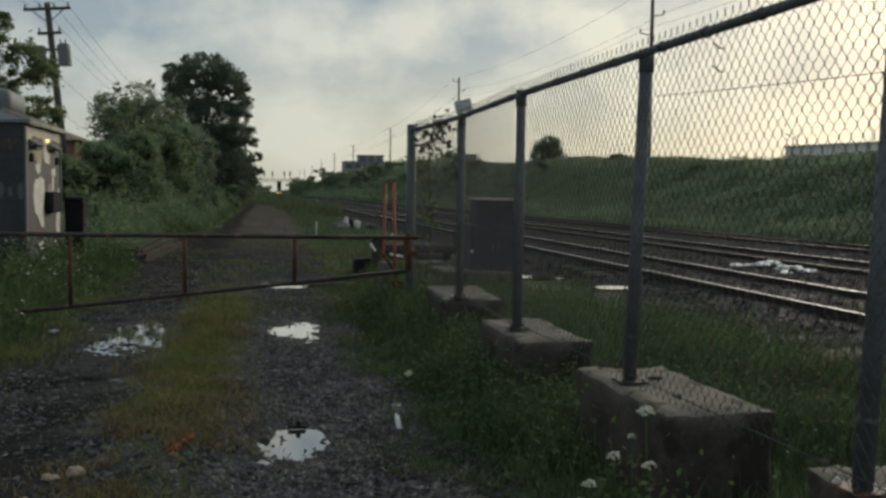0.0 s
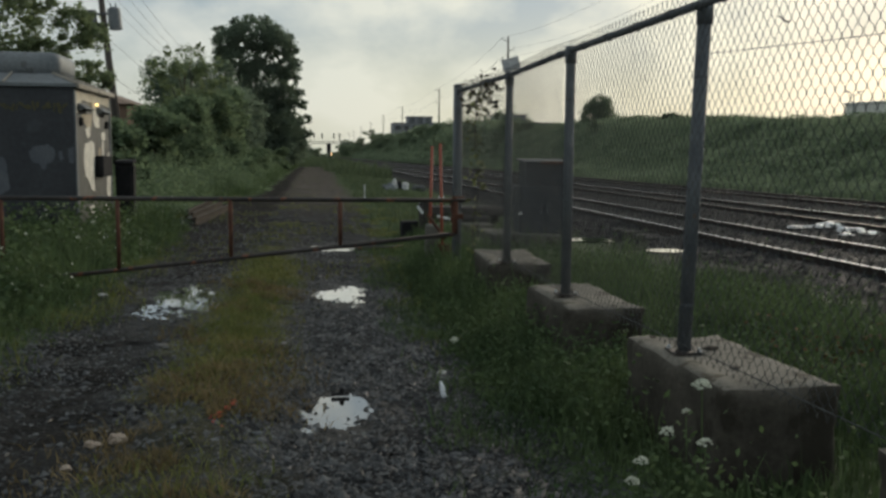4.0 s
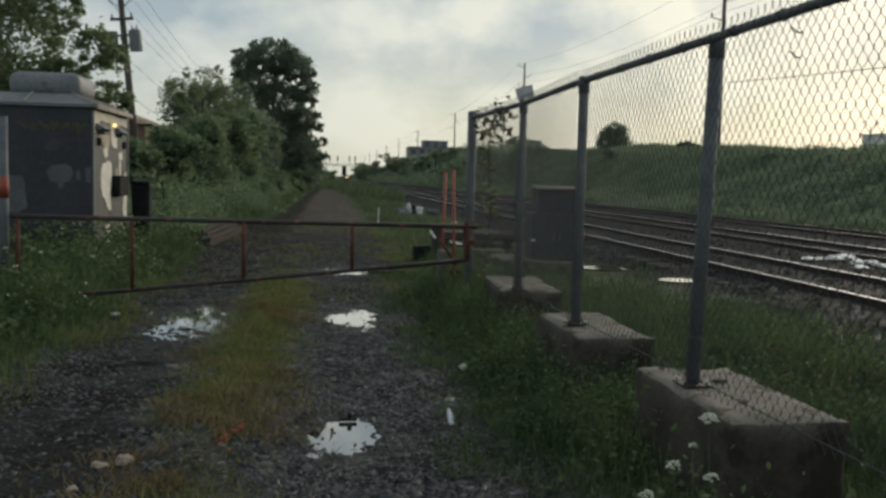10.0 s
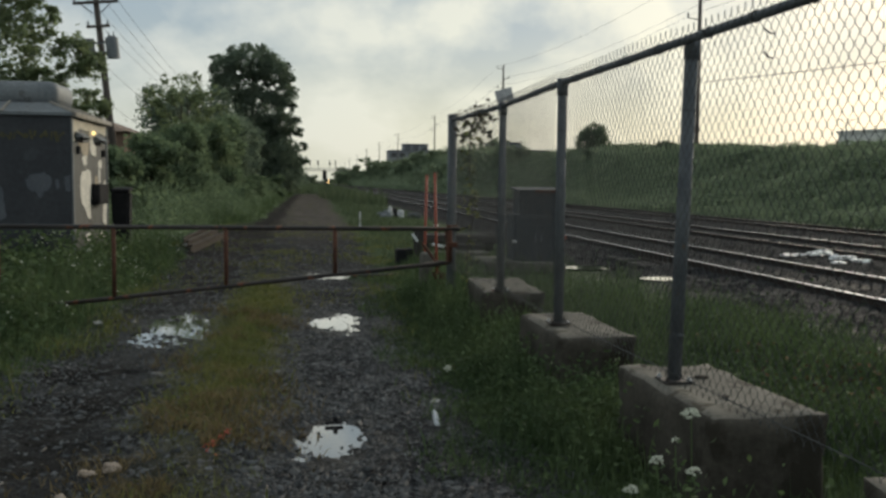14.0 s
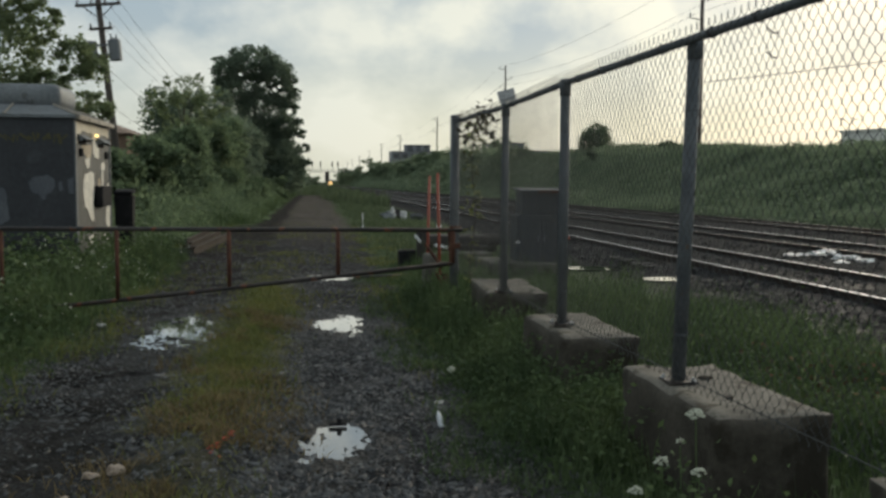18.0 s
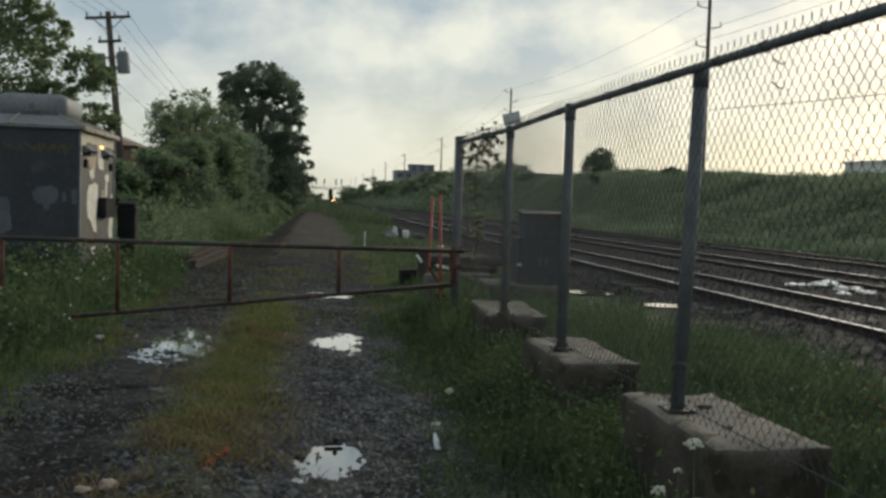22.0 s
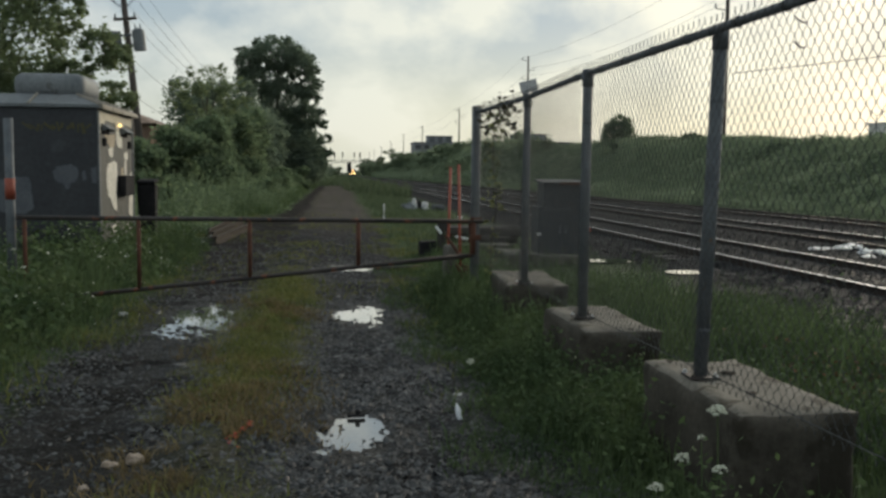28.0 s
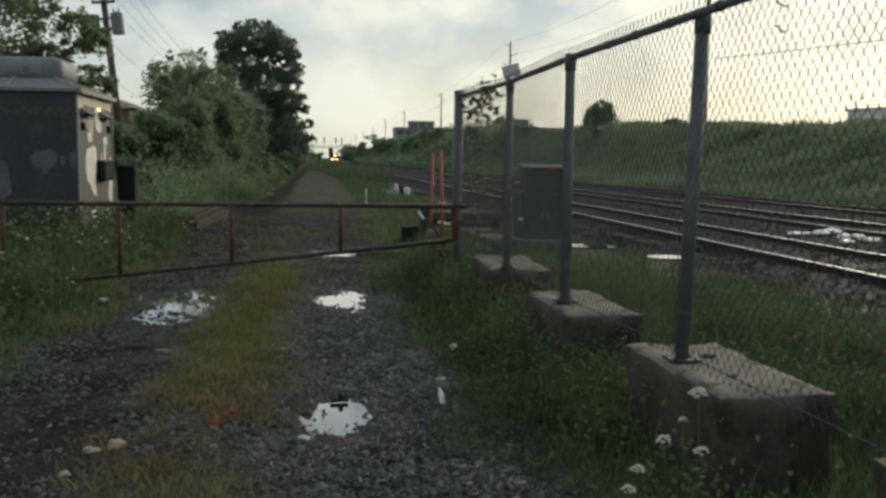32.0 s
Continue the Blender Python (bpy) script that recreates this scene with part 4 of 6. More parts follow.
def build_stub():
    bm = fresh()
    box(bm, (0.17, 0.17, 0.64), pose(0, 0, 0.29), bevel=0.055, seg=3)
    rough_up(bm, 0.02, 4)
    ob = part("concrete_stub", bm, STUB)
    ob.matrix_basis = pose(1.51, 12.0, 0.05, 0, 4, 12)
    tagged(ob, "worn grey concrete stub post beside the gate latch", "concrete post")
    scraps = ((1.69, 16.5, 0.31, 0.3, 0.36, 4, BLACK, "dark old sleeper end lying on the verge"),
              (2.70, 17.0, 1.28, 0.5, 0.27, -2, STUB, "flat grey concrete slab lying by the fence"),
              (1.95, 16.3, 0.17, 0.16, 0.74, 20, SLEEPER, "dark upright timber offcut by the fence"))
    for k, (x, y, sx, sy, sz, rz, mat, label) in enumerate(scraps):
        bm = fresh()
        box(bm, (sx, sy, sz), pose(0, 0, sz / 2), bevel=0.02)
        rough_up(bm, 0.02, 3, k)
        ob = part("scrap_timber" if mat is not STUB else "concrete_slab", bm, mat)
        ob.matrix_basis = pose(x, y, 0.02, 0, 0, rz)
        tagged(ob, label, "scrap")
    # old sleepers thrown on a heap behind the slab
    rng = random.Random(14)
    for k in range(9):
        bm = fresh()
        box(bm, (rng.uniform(0.9, 1.6), 0.24, 0.17), bevel=0.02)
        rough_up(bm, 0.015, 3, k)
        ob = part("old_sleeper", bm, SLEEPER)
        row = k // 3
        ob.matrix_basis = pose(2.95 + rng.uniform(-0.2, 0.2), 17.55 + 0.27 * (k % 3), 0.17 + 0.165 * row, rng.uniform(-3, 3), rng.uniform(-2, 2), rng.uniform(-9, 9))
        tagged(ob, "dark rotten railway sleeper thrown on a heap", "sleeper", "heap of old sleepers")
    heap = thing("rusty_scrap", pose(1.72, 11.6, 0.10), "tangle of rusty orange-brown scrap iron by the gate post", "scrap metal")
    for k in range(9):
        a = Vector((rng.uniform(-0.12, 0.12), rng.uniform(-0.15, 0.15), rng.uniform(0.03, 0.75)))
        bm = fresh()
        rod(bm, a, a + Vector((rng.uniform(-0.2, 0.2), rng.uniform(-0.2, 0.2), rng.uniform(-0.2, 0.3))), 0.02, seg=8)
        part("iron_bar", bm, RUST, heap)
        bm = fresh()
        box(bm, (0.11, 0.05, 0.09), pose(*a, rng.uniform(0, 90), rng.uniform(0, 90), 0), bevel=0.01)
        part("iron_lug", bm, RUST, heap)


build_stub()


# ---- small litter ----
def crumple(name, mat, size, m, label, category, seed, flat=0.5, cuts=3):
    bm = fresh()
    bmesh.ops.create_icosphere(bm, subdivisions=cuts, radius=0.5)
    for v in bm.verts:
        v.co += v.co.normalized() * 0.28 * noise.noise(v.co * 2.6 + Vector((seed * 7.1, seed, 0)))
        v.co += v.co.normalized() * 0.12 * noise.noise(v.co * 7 + Vector((seed, 0, seed)))
        v.co = Vector((v.co.x * size[0], v.co.y * size[1], max(v.co.z, -0.3) * size[2] + 0.3 * size[2]))
    ob = part(name, bm, mat)
    ob.matrix_basis = m
    return tagged(ob, label, category)


def on_ground(x, y, dz=0.0, rz=0.0):
    return pose(x, y, float(ground_z(x, y)) + dz, 0, 0, rz)


def build_litter():
    t = thing("plastic_bottle", pose(0.81, 5.80, float(ground_z(0.81, 5.80)) + 0.03, 48, 0, 14), "crushed clear plastic bottle tilted up on gravel", "bottle")
    clear = material("cloudy_clear_plastic", (0.55, 0.58, 0.62), (0.78, 0.80, 0.83), 14, 0.2, bump=0.3)
    bm = fresh()
    for k, (z0, r0, r1) in enumerate(((-0.10, 0.028, 0.034), (-0.07, 0.034, 0.031), (-0.03, 0.031, 0.034), (0.01, 0.034, 0.030), (0.05, 0.030, 0.012))):
        rod(bm, (0, z0, 0.034), (0, z0 + 0.04, 0.034), r0, r1, seg=14)
    rough_up(bm, 0.006, 20)
    part("bottle_body", bm, clear, t, smooth=True)
    bm = fresh()
    rod(bm, (0, 0.09, 0.034), (0, 0.105, 0.034), 0.014, seg=12)
    part("cap", bm, WHITE, t)
    t.scale = (0.6, 0.6, 0.6)
    crumple("paper_scrap", PAPER, (0.065, 0.05, 0.03), on_ground(0.89, 6.38), "crumpled white paper scrap on the verge", "litter", 1)
    crumple("pale_stone", PEACH, (0.095, 0.075, 0.06), on_ground(-1.10, 5.02), "pale pinkish broken stone on gravel", "stone", 2)
    crumple("pale_stone", PEACH, (0.08, 0.07, 0.04), on_ground(-1.22, 4.97), "small pale stone chip on gravel", "stone", 3)
    crumple("pale_stone", PEACH, (0.06, 0.05, 0.04), on_ground(-1.27, 4.62), "small pale stone chip on gravel", "stone", 4)
    crumple("paper_scrap", PAPER, (0.10, 0.08, 0.05), on_ground(-2.35, 10.2), "small white scrap in the weeds", "litter", 5)
    crumple("paper_scrap", PAPER, (0.16, 0.10, 0.07), on_ground(-3.0, 21.9), "white scrap beside the old rails", "litter", 6)
    bm = fresh()
    rng = random.Random(6)
    for k in range(46):
        y = rng.gauss(0, 0.12)
        x = rng.gauss(0, 0.014) + 0.03 * math.sin(9 * y)
        box(bm, (rng.uniform(0.009, 0.02), rng.uniform(0.012, 0.026), 0.006), pose(x, y, 0.004 * rng.random(), rng.uniform(-14, 14), rng.uniform(-14, 14), rng.uniform(0, 90)), bevel=0.003)
    ob = part("paint_mark", bm, ORANGE_PAINT)
    ob.matrix_basis = on_ground(-0.575, 5.45, 0.012)
    tagged(ob, "fluorescent orange survey paint sprayed on gravel", "paint mark", kind="stuff")
    bm = fresh()
    box(bm, (0.12, 0.04, 0.02), pose(0, 0, 0.018), bevel=0.005)
    box(bm, (0.03, 0.035, 0.04), pose(0.01, 0, 0.04), bevel=0.008)
    ob = part("iron_scrap", bm, BLACK)
    ob.matrix_basis = pose(0.14, 5.93, -0.03, 0, 0, 4)
    tagged(ob, "small dark piece of scrap iron at the puddle edge", "scrap metal")
    for k, (x, y, size, rz) in enumerate(((2.13, 4.60, (0.085, 0.045, 0.022), -20), (2.05, 4.15, (0.05, 0.035, 0.02), 30), (1.92, 4.93, (0.04, 0.03, 0.015), 70))):
        crumple("dead_leaf", BARK, size, pose(x, y, BLOCK_TOP, 0, 0, rz), "curled dark dead leaf lying on the concrete block", "leaf", 40 + k)
    # dump by the lane
    for k, (x, y, sx, sy, sz, mat) in enumerate(((3.05, 38.0, 0.55, 0.6, 0.42, GREYMETAL), (3.4, 38.2, 0.5, 0.5, 0.62, BLACK), (3.75, 38.2, 0.34, 0.4, 0.50, WHITE), (4.3, 38.3, 0.6, 0.4, 0.36, DARKMETAL), (3.15, 37.5, 0.5, 0.35, 0.24, GREYMETAL), (3.28, 37.9, 0.25, 0.25, 0.66, WHITE))):
        crumple("rubbish_bag", mat, (sx, sy, sz), on_ground(x, y), ("torn grey", "full black", "torn white", "dark grey", "flattened grey", "small white")[k] + " rubbish bag dumped on the grass beside the track", "rubbish bag", 10 + k)
    # white sheeting on the near track
    for k, (x, y, sx, sy, sz) in enumerate(((8.80, 15.5, 0.26, 0.2, 0.07), (9.15, 15.7, 0.20, 0.2, 0.05), (9.55, 15.85, 0.30, 0.25, 0.08), (9.85, 16.1, 0.34, 0.3, 0.10), (10.05, 16.3, 0.30, 0.2, 0.09), (9.30, 14.75, 0.26, 0.2, 0.10), (9.55, 14.75, 0.24, 0.25, 0.09), (9.45, 14.2, 0.3, 0.2, 0.07), (8.85, 13.95, 0.22, 0.2, 0.05))):
        crumple("plastic_sheet", SHEET, (sx, sy, sz), on_ground(x, y, 0.03), "crumpled white plastic sheeting lying between the tracks", "plastic sheet", 20 + k)
    bm = fresh()
    rod(bm, (0, 0, 0), (0, 0, 0.56), 0.022, seg=10)
    rod(bm, (0, 0, 0.0), (0, 0, 0.14), 0.05, 0.03, seg=10)
    ob = part("marker_post", bm, WHITE, smooth=True)
    ob.matrix_basis = on_ground(1.58, 30.0)
    tagged(ob, "short white plastic marker post at the lane edge", "post")
    for x, y, z, ry, l in ((1.85, 16.28, 0.76, 20, 0.13), (1.86, 16.2, 0.60, 55, 0.17), (2.42, 16.9, 0.40, 12, 0.30), (2.36, 17.0, 0.80, 10, 0.10)):
        bm = fresh()
        box(bm, (l, 0.05, 0.05), bevel=0.015)
        rough_up(bm, 0.012, 9, x)
        ob = part("torn_sheet", bm, SHEET)
        ob.matrix_basis = pose(x, y, z, 0, ry, 8)
        tagged(ob, "torn scrap of white plastic caught on old timber", "litter")


build_litter()


# ---- old rails stacked beside the lane ----
for x, y, turn in ((-2.55, 23.1, -2.3), (-2.83, 24.2, -1.0), (-3.12, 25.2, 0.4)):
    bm = fresh()
    box(bm, (0.14, 5.8, 0.02), pose(0, 0, 0.01), bevel=0.003)
    box(bm, (0.02, 5.8, 0.13), pose(0, 0, 0.08), bevel=0.003)
    box(bm, (0.075, 5.8, 0.04), pose(0, 0, 0.155), bevel=0.008)
    ob = part("old_rail", bm, OLDWOOD)
    ob.matrix_basis = pose(x, y, max(float(ground_z(x, y + d)) for d in (-3, 0, 3)) - 0.01, 0, 0, turn)
    tagged(ob, "rusty old rail lying beside the gravel lane", "rail", "old rails beside the lane")

bm = fresh()
rod(bm, (-0.45, 0, 0.03), (0.45, 0, 0.05), 0.03, seg=10)
tagged(part("old_pipe", bm, BLACKPIPE, smooth=True), "dark old pipe lying across the lane edge", "pipe").matrix_basis = on_ground(1.08, 14.9, 0.0, 8)
# ---- utility poles and wires ----
def build_left_pole():
    t = thing("utility_pole", pose(-7.75, 38, 0, 0, -5.4, 0), "leaning dark wooden utility pole with a transformer can", "utility pole")
    bm = fresh()
    rod(bm, (0, 0, -0.3), (0, 0, 9.0), 0.17, 0.11, seg=14)
    part("pole", bm, POLEWOOD, t, smooth=True)
    for z, w in ((8.75, 1.75), (7.8, 0.9)):
        bm = fresh()
        box(bm, (w, 0.1, 0.11), pose(0, -0.12, z), bevel=0.01)
        arm = part("crossarm", bm, POLEWOOD, t)
        for k in range(4 if w > 1 else 2):
            x = (k / (3 if w > 1 else 1) - 0.5) * (w - 0.15)
            bm = fresh()
            rod(bm, (x, -0.12, z + 0.05), (x, -0.12, z + 0.22), 0.045, 0.03, seg=10)
            part("insulator", bm, GREYMETAL, arm)
    for s in (-1, 1):
        bm = fresh()
        rod(bm, (s * 0.6, -0.1, 8.72), (0, -0.08, 8.2), 0.02, seg=6)
        part("brace", bm, GALV, t)
    bm = fresh()
    rod(bm, (0.46, -0.15, 6.5), (0.46, -0.15, 7.3), 0.25, seg=20)
    rod(bm, (0.46, -0.15, 7.3), (0.46, -0.15, 7.38), 0.25, 0.12, seg=20)
    can = part("transformer", bm, GREYMETAL, t, "grey transformer can")
    bm = fresh()
    rod(bm, (-0.46, -0.15, 6.55), (-0.46, -0.15, 7.3), 0.24, seg=20)
    part("transformer", bm, GREYMETAL, t, "grey transformer can")
    for s in (-0.1, 0.1):
        bm = fresh()
        rod(bm, (0.46 + s, -0.15, 7.33), (0.46 + s, -0.15, 7.55), 0.035, 0.02, seg=8)
        part("bushing", bm, GREYMETAL, can)
    bm = fresh()
    box(bm, (0.9, 0.06, 0.08), pose(0, -0.1, 6.75))
    box(bm, (0.9, 0.06, 0.08), pose(0, -0.1, 7.15))
    part("bracket", bm, GALV, t)


build_left_pole()


def build_right_poles():
    first = None
    for k, (x, y, top) in enumerate(((29.5, 66, 18.0), (30, 140, 20.4), (30, 220, 18.2), (30, 316, 19.0), (30, 406, 20.0), (30, 500, 20.5), (30, 610, 21), (30, 730, 22), (31, 860, 23))):
        if first is None:
            first = thing("transmission_pole", pose(x, y, 0), "tall dark wooden transmission pole behind the embankment", "utility pole", "transmission poles")
            bm = fresh()
            rod(bm, (0, 0, -0.5), (0, 0, 19), 0.22, 0.13, seg=12)
            part("pole", bm, POLEWOOD, first, smooth=True)
            for z in (18.4, 16.9, 15.4):
                bm = fresh()
                s = -1 if z != 16.9 else 1
                rod(bm, (0, 0, z - 0.1), (s * 0.95, 0, z + 0.05), 0.05, 0.035, seg=8)
                a = part("bracket_arm", bm, POLEWOOD, first)
                bm = fresh()
                for j in range(4):
                    rod(bm, (s * 0.95, 0, z + 0.05 + 0.1 * j), (s * 0.95, 0, z + 0.12 + 0.1 * j), 0.09, 0.05, seg=8)
                part("insulator", bm, GREYMETAL, a)
            first.matrix_basis = pose(x, y, top - 19)
        else:
            copy_thing(first, pose(x, y, top - 19))


build_right_poles()


def cable(a, b, sag, r, label, group, name="power_cable"):
    a, b = Vector(a), Vector(b)
    cu = bpy.data.curves.new(name, "CURVE")
    cu.dimensions, cu.bevel_depth, cu.bevel_resolution = "3D", r, 1
    sp = cu.splines.new("POLY")
    sp.points.add(24)
    for k in range(25):
        t = k / 24
        p = a.lerp(b, t) - Vector((0, 0, sag * 4 * t * (1 - t)))
        sp.points[k].co = (*p, 1)
    cu.materials.append(CABLE)
    tagged(new(name, cu), label, "cable", group)


PY = [(30, 66, 18.0), (30, 140, 20.4), (30, 220, 18.2), (30, 316, 19.0), (30, 406, 20.0)]
PY = [(31, -20, 18.0)] + PY
for (x0, y0, z0), (x1, y1, z1) in zip(PY, PY[1:]):
    for dx, dz in ((-0.95, -0.2), (0.95, -1.7), (-0.95, -3.2)):
        cable((x0 + dx, y0, z0 + dz), (x1 + dx, y1, z1 + dz), 1.1, 0.012, "thin dark power cable sagging between transmission poles", "transmission cables")
cable((30, 66, 9.6), (60, 20, 12.5), 0.6, 0.03, "dark cable running from a transmission pole", "transmission cables")
for dx, z in ((-0.8, 8.9), (-0.27, 8.9), (0.27, 8.9), (0.8, 8.9), (0.1, 6.4), (0.0, 5.0)):
    cable((-8.58 + dx, 38, z), (-9.5 + dx, 95, z - 0.4), 0.9, 0.008, "thin cable from the leaning utility pole", "utility cables")
    cable((-8.58 + dx, 38, z), (-8.2 + dx, -12, z), 0.8, 0.008, "thin cable from the leaning utility pole", "utility cables")


# ---- far buildings ----
def build_block_house(name, x, y, turn, blocks, wall, label, storeys, top=None):
    t = thing(name, pose(x, y, 0, 0, 0, turn), label, "building")
    for bx, w, d, z0, z1 in blocks:
        bm = fresh()
        box(bm, (w, d, z1 - z0), pose(bx, 0, (z0 + z1) / 2), bevel=0.05)
        wl = part("wall", bm, wall, t)
        bm = fresh()
        box(bm, (w + 0.5, d + 0.5, 0.35), pose(bx, 0, z1 + 0.17), bevel=0.05)
        part("roof", bm, top or GREYMETAL, t)
        for s in range(storeys):
            zc = z0 + (z1 - z0) * (s + 0.55) / storeys
            cols = max(2, int(w / 3))
            for c in range(cols):
                bm = fresh()
                box(bm, (w / cols * 0.62, 0.2, (z1 - z0) / storeys * 0.45), pose(bx - w / 2 + (c + 0.5) * w / cols, -d / 2 - 0.02, zc), bevel=0.02)
                part("window", bm, DARKGLASS, wl)


build_block_house("office_block", 39.5, 352, 0, ((0, 20, 14, 0, 14.0), (0.5, 9.5, 9, 14.35, 16.6)), BUILDING, "grey flat-roofed office block beyond the tracks", 4)
build_block_house("low_office_block", 43, 200, 0, ((0, 6.5, 9, 0, 10.6), (6.2, 6, 9, 0, 8.9)), BUILDING, "low grey stepped building behind the embankment", 3)
build_block_house("warehouse", 97, 124, 20, ((0, 30, 18, 0, 9.8),), BUILDING_PALE, "pale long warehouse beyond the embankment", 0, BUILDING_PALE)
brown_house = thing("brick_building", pose(-21, 66, 0), "low brown brick building with a hipped roof behind the trees", "building")
bm = fresh()
box(bm, (18.4, 14, 4.7), pose(0, 0, 2.35), bevel=0.05)
part("wall", bm, BRICKFAR, brown_house)
bm = fresh()
eaves = [bm.verts.new(p) for p in ((-9.6, -7.4, 4.7), (9.6, -7.4, 4.7), (9.6, 7.4, 4.7), (-9.6, 7.4, 4.7))]
ridge = [bm.verts.new(p) for p in ((-3.0, 0, 7.2), (3.0, 0, 7.2))]
for f in ((0, 1, 5, 4), (2, 3, 4, 5)):
    bm.faces.new([(eaves + ridge)[k] for k in f])
bm.faces.new((eaves[1], eaves[2], ridge[1]))
bm.faces.new((eaves[3], eaves[0], ridge[0]))
bm.faces.new(eaves[::-1])
part("roof", bm, BROWNROOF, brown_house, "brown shingled hipped roof")


def build_street_lamp():
    t = thing("street_lamp", pose(70.1, 110, 0), "tall double-armed street lamp beyond the embankment", "street lamp")
    bm = fresh()
    rod(bm, (0, 0, 0), (0, 0, 9.9), 0.12, 0.07, seg=10)
    part("pole", bm, GREYMETAL, t, smooth=True)
    for s in (-1, 1):
        bm = fresh()
        rod(bm, (0, 0, 9.85), (s * 0.75, 0, 10.45), 0.05, seg=8)
        part("arm", bm, GREYMETAL, t)
        bm = fresh()
        box(bm, (0.6, 0.25, 0.12), pose(s * 0.95, 0, 10.5, 0, -s * 8, 0), bevel=0.04)
        part("lamp_head", bm, GREYMETAL, t)


build_street_lamp()


# ---- signals ----
def build_gantry():
    t = thing("signal_gantry", pose(0, 450, 0), "distant steel signal gantry across the tracks", "signal gantry")
    for x in (-2.6, 19.5):
        for dy in (-0.4, 0.4):
            bm = fresh()
            rod(bm, (x, dy, 0), (x, dy, 8.4), 0.14, seg=8)
            part("leg", bm, DARKMETAL, t)
    for z in (7.4, 8.4):
        for dy in (-0.4, 0.4):
            bm = fresh()
            rod(bm, (-2.6, dy, z), (19.5, dy, z), 0.10, seg=6)
            part("chord", bm, DARKMETAL, t)
    for k in range(16):
        bm = fresh()
        x = -2.6 + 22.1 * k / 16
        rod(bm, (x, -0.4, 7.4 if k % 2 else 8.4), (x + 22.1 / 16, -0.4, 8.4 if k % 2 else 7.4), 0.06, seg=6)
        part("lattice_bar", bm, DARKMETAL, t)
    for x in (-1.2, 2.8, 8.6, 11.4):
        bm = fresh()
        rod(bm, (x, 0, 8.4), (x, 0, 12.6), 0.1, seg=8)
        h = part("mast", bm, DARKMETAL, t)
        bm = fresh()
        box(bm, (0.62, 0.25, 2.6), pose(x, -0.2, 11.3), bevel=0.15, seg=2)
        part("signal_head", bm, BLACK, h)


def build_signal():
    t = thing("signal_mast", pose(3.45, 250, 0), "dark lineside signal mast beside the track", "railway signal")
    bm = fresh()
    rod(bm, (0, 0, 0), (0, 0, 4.6), 0.12, seg=10)
    part("mast", bm, DARKMETAL, t)
    bm = fresh()
    box(bm, (1.15, 0.25, 2.7), pose(-0.1, -0.2, 3.6), bevel=0.2, seg=3)
    h = part("signal_head", bm, BLACK, t)
    for z in (2.8, 3.5, 4.2):
        bm = fresh()
        rod(bm, (0, -0.33, z), (0, -0.5, z), 0.17, seg=12)
        part("lens_hood", bm, BLACK, h)
    bm = fresh()
    box(bm, (1.2, 0.8, 1.3), pose(0, 0.3, 0.65), bevel=0.03)
    part("relay_case", bm, DARKMETAL, t)


build_gantry()
build_signal()


# ---- approaching train ----
def build_train():
    t = thing("locomotive", pose(16.6, 1070, RAIL_TOP), "approaching locomotive with three bright warm headlights on the near track", "train")
    body = material("locomotive_paint", (0.05, 0.055, 0.06), (0.09, 0.095, 0.10), 1, 0.5, bump=0.05)
    bm = fresh()
    box(bm, (2.95, 18, 3.1), pose(0, 9.6, 2.55), bevel=0.25, seg=3)
    part("body", bm, body, t)
    bm = fresh()
    box(bm, (2.6, 1.6, 1.7), pose(0, 0.5, 1.9), bevel=0.2, seg=3)
    part("nose", bm, body, t)
    bm = fresh()
    box(bm, (2.7, 0.5, 0.7), pose(0, 0.2, 0.75), bevel=0.05)
    part("pilot", bm, DARKMETAL, t)
    for s in (-1, 1):
        bm = fresh()
        box(bm, (0.9, 0.06, 0.7), pose(s * 0.6, 0.58, 3.4), bevel=0.05)
        part("windscreen", bm, DARKGLASS, t)
    for y in (2.4, 4.2, 14.2, 16.0):
        for s in (-1, 1):
            bm = fresh()
            rod(bm, (s * 0.70, y, 0.5), (s * 0.82, y, 0.5), 0.5, seg=20)
            part("wheel", bm, DARKMETAL, t)
    lamp = glow("headlight_glow", (1.0, 0.60, 0.22), 7.0)
    for x, z, r in ((0, 3.25, 0.32), (-0.95, 1.45, 0.32), (0.95, 1.45, 0.32)):
        bm = fresh()
        bmesh.ops.create_uvsphere(bm, u_segments=16, v_segments=8, radius=r, matrix=pose(x, 0.52 if z > 3.6 else -0.42, z) @ Matrix.Diagonal((1, 0.35, 1, 1)))
        part("headlight", bm, lamp, t, "bright warm headlight")
    return t


TRAIN = build_train()
# ---- trees, bushes and weeds ----
def crown_points(blobs, count, rng, shell=0.78, fuzz=0.24):
    """Places for leaves, in lumps round the given blobs (x, y, z, rx, ry, rz)."""
    B = np.array(blobs, float)
    vol = B[:, 3] * B[:, 4] * B[:, 5]
    out = []
    for b, share in zip(B, vol ** 0.62 / (vol ** 0.62).sum()):
        n = int(count * share)
        lumps = max(10, n // 30)
        d = unit(rng.normal(size=(lumps, 3)))
        r = rng.uniform(shell, 1.0, (lumps, 1))
        c = b[:3] + d * r * b[3:]
        who = rng.integers(0, lumps, n)
        spread = b[3:].min() * fuzz * rng.uniform(0.6, 1.5, (lumps, 1))
        out.append(c[who] + rng.normal(size=(n, 3)) * spread[who] * np.array([1, 1, 0.8]))
    P = np.concatenate(out)
    return P[P[:, 2] > 0.05]


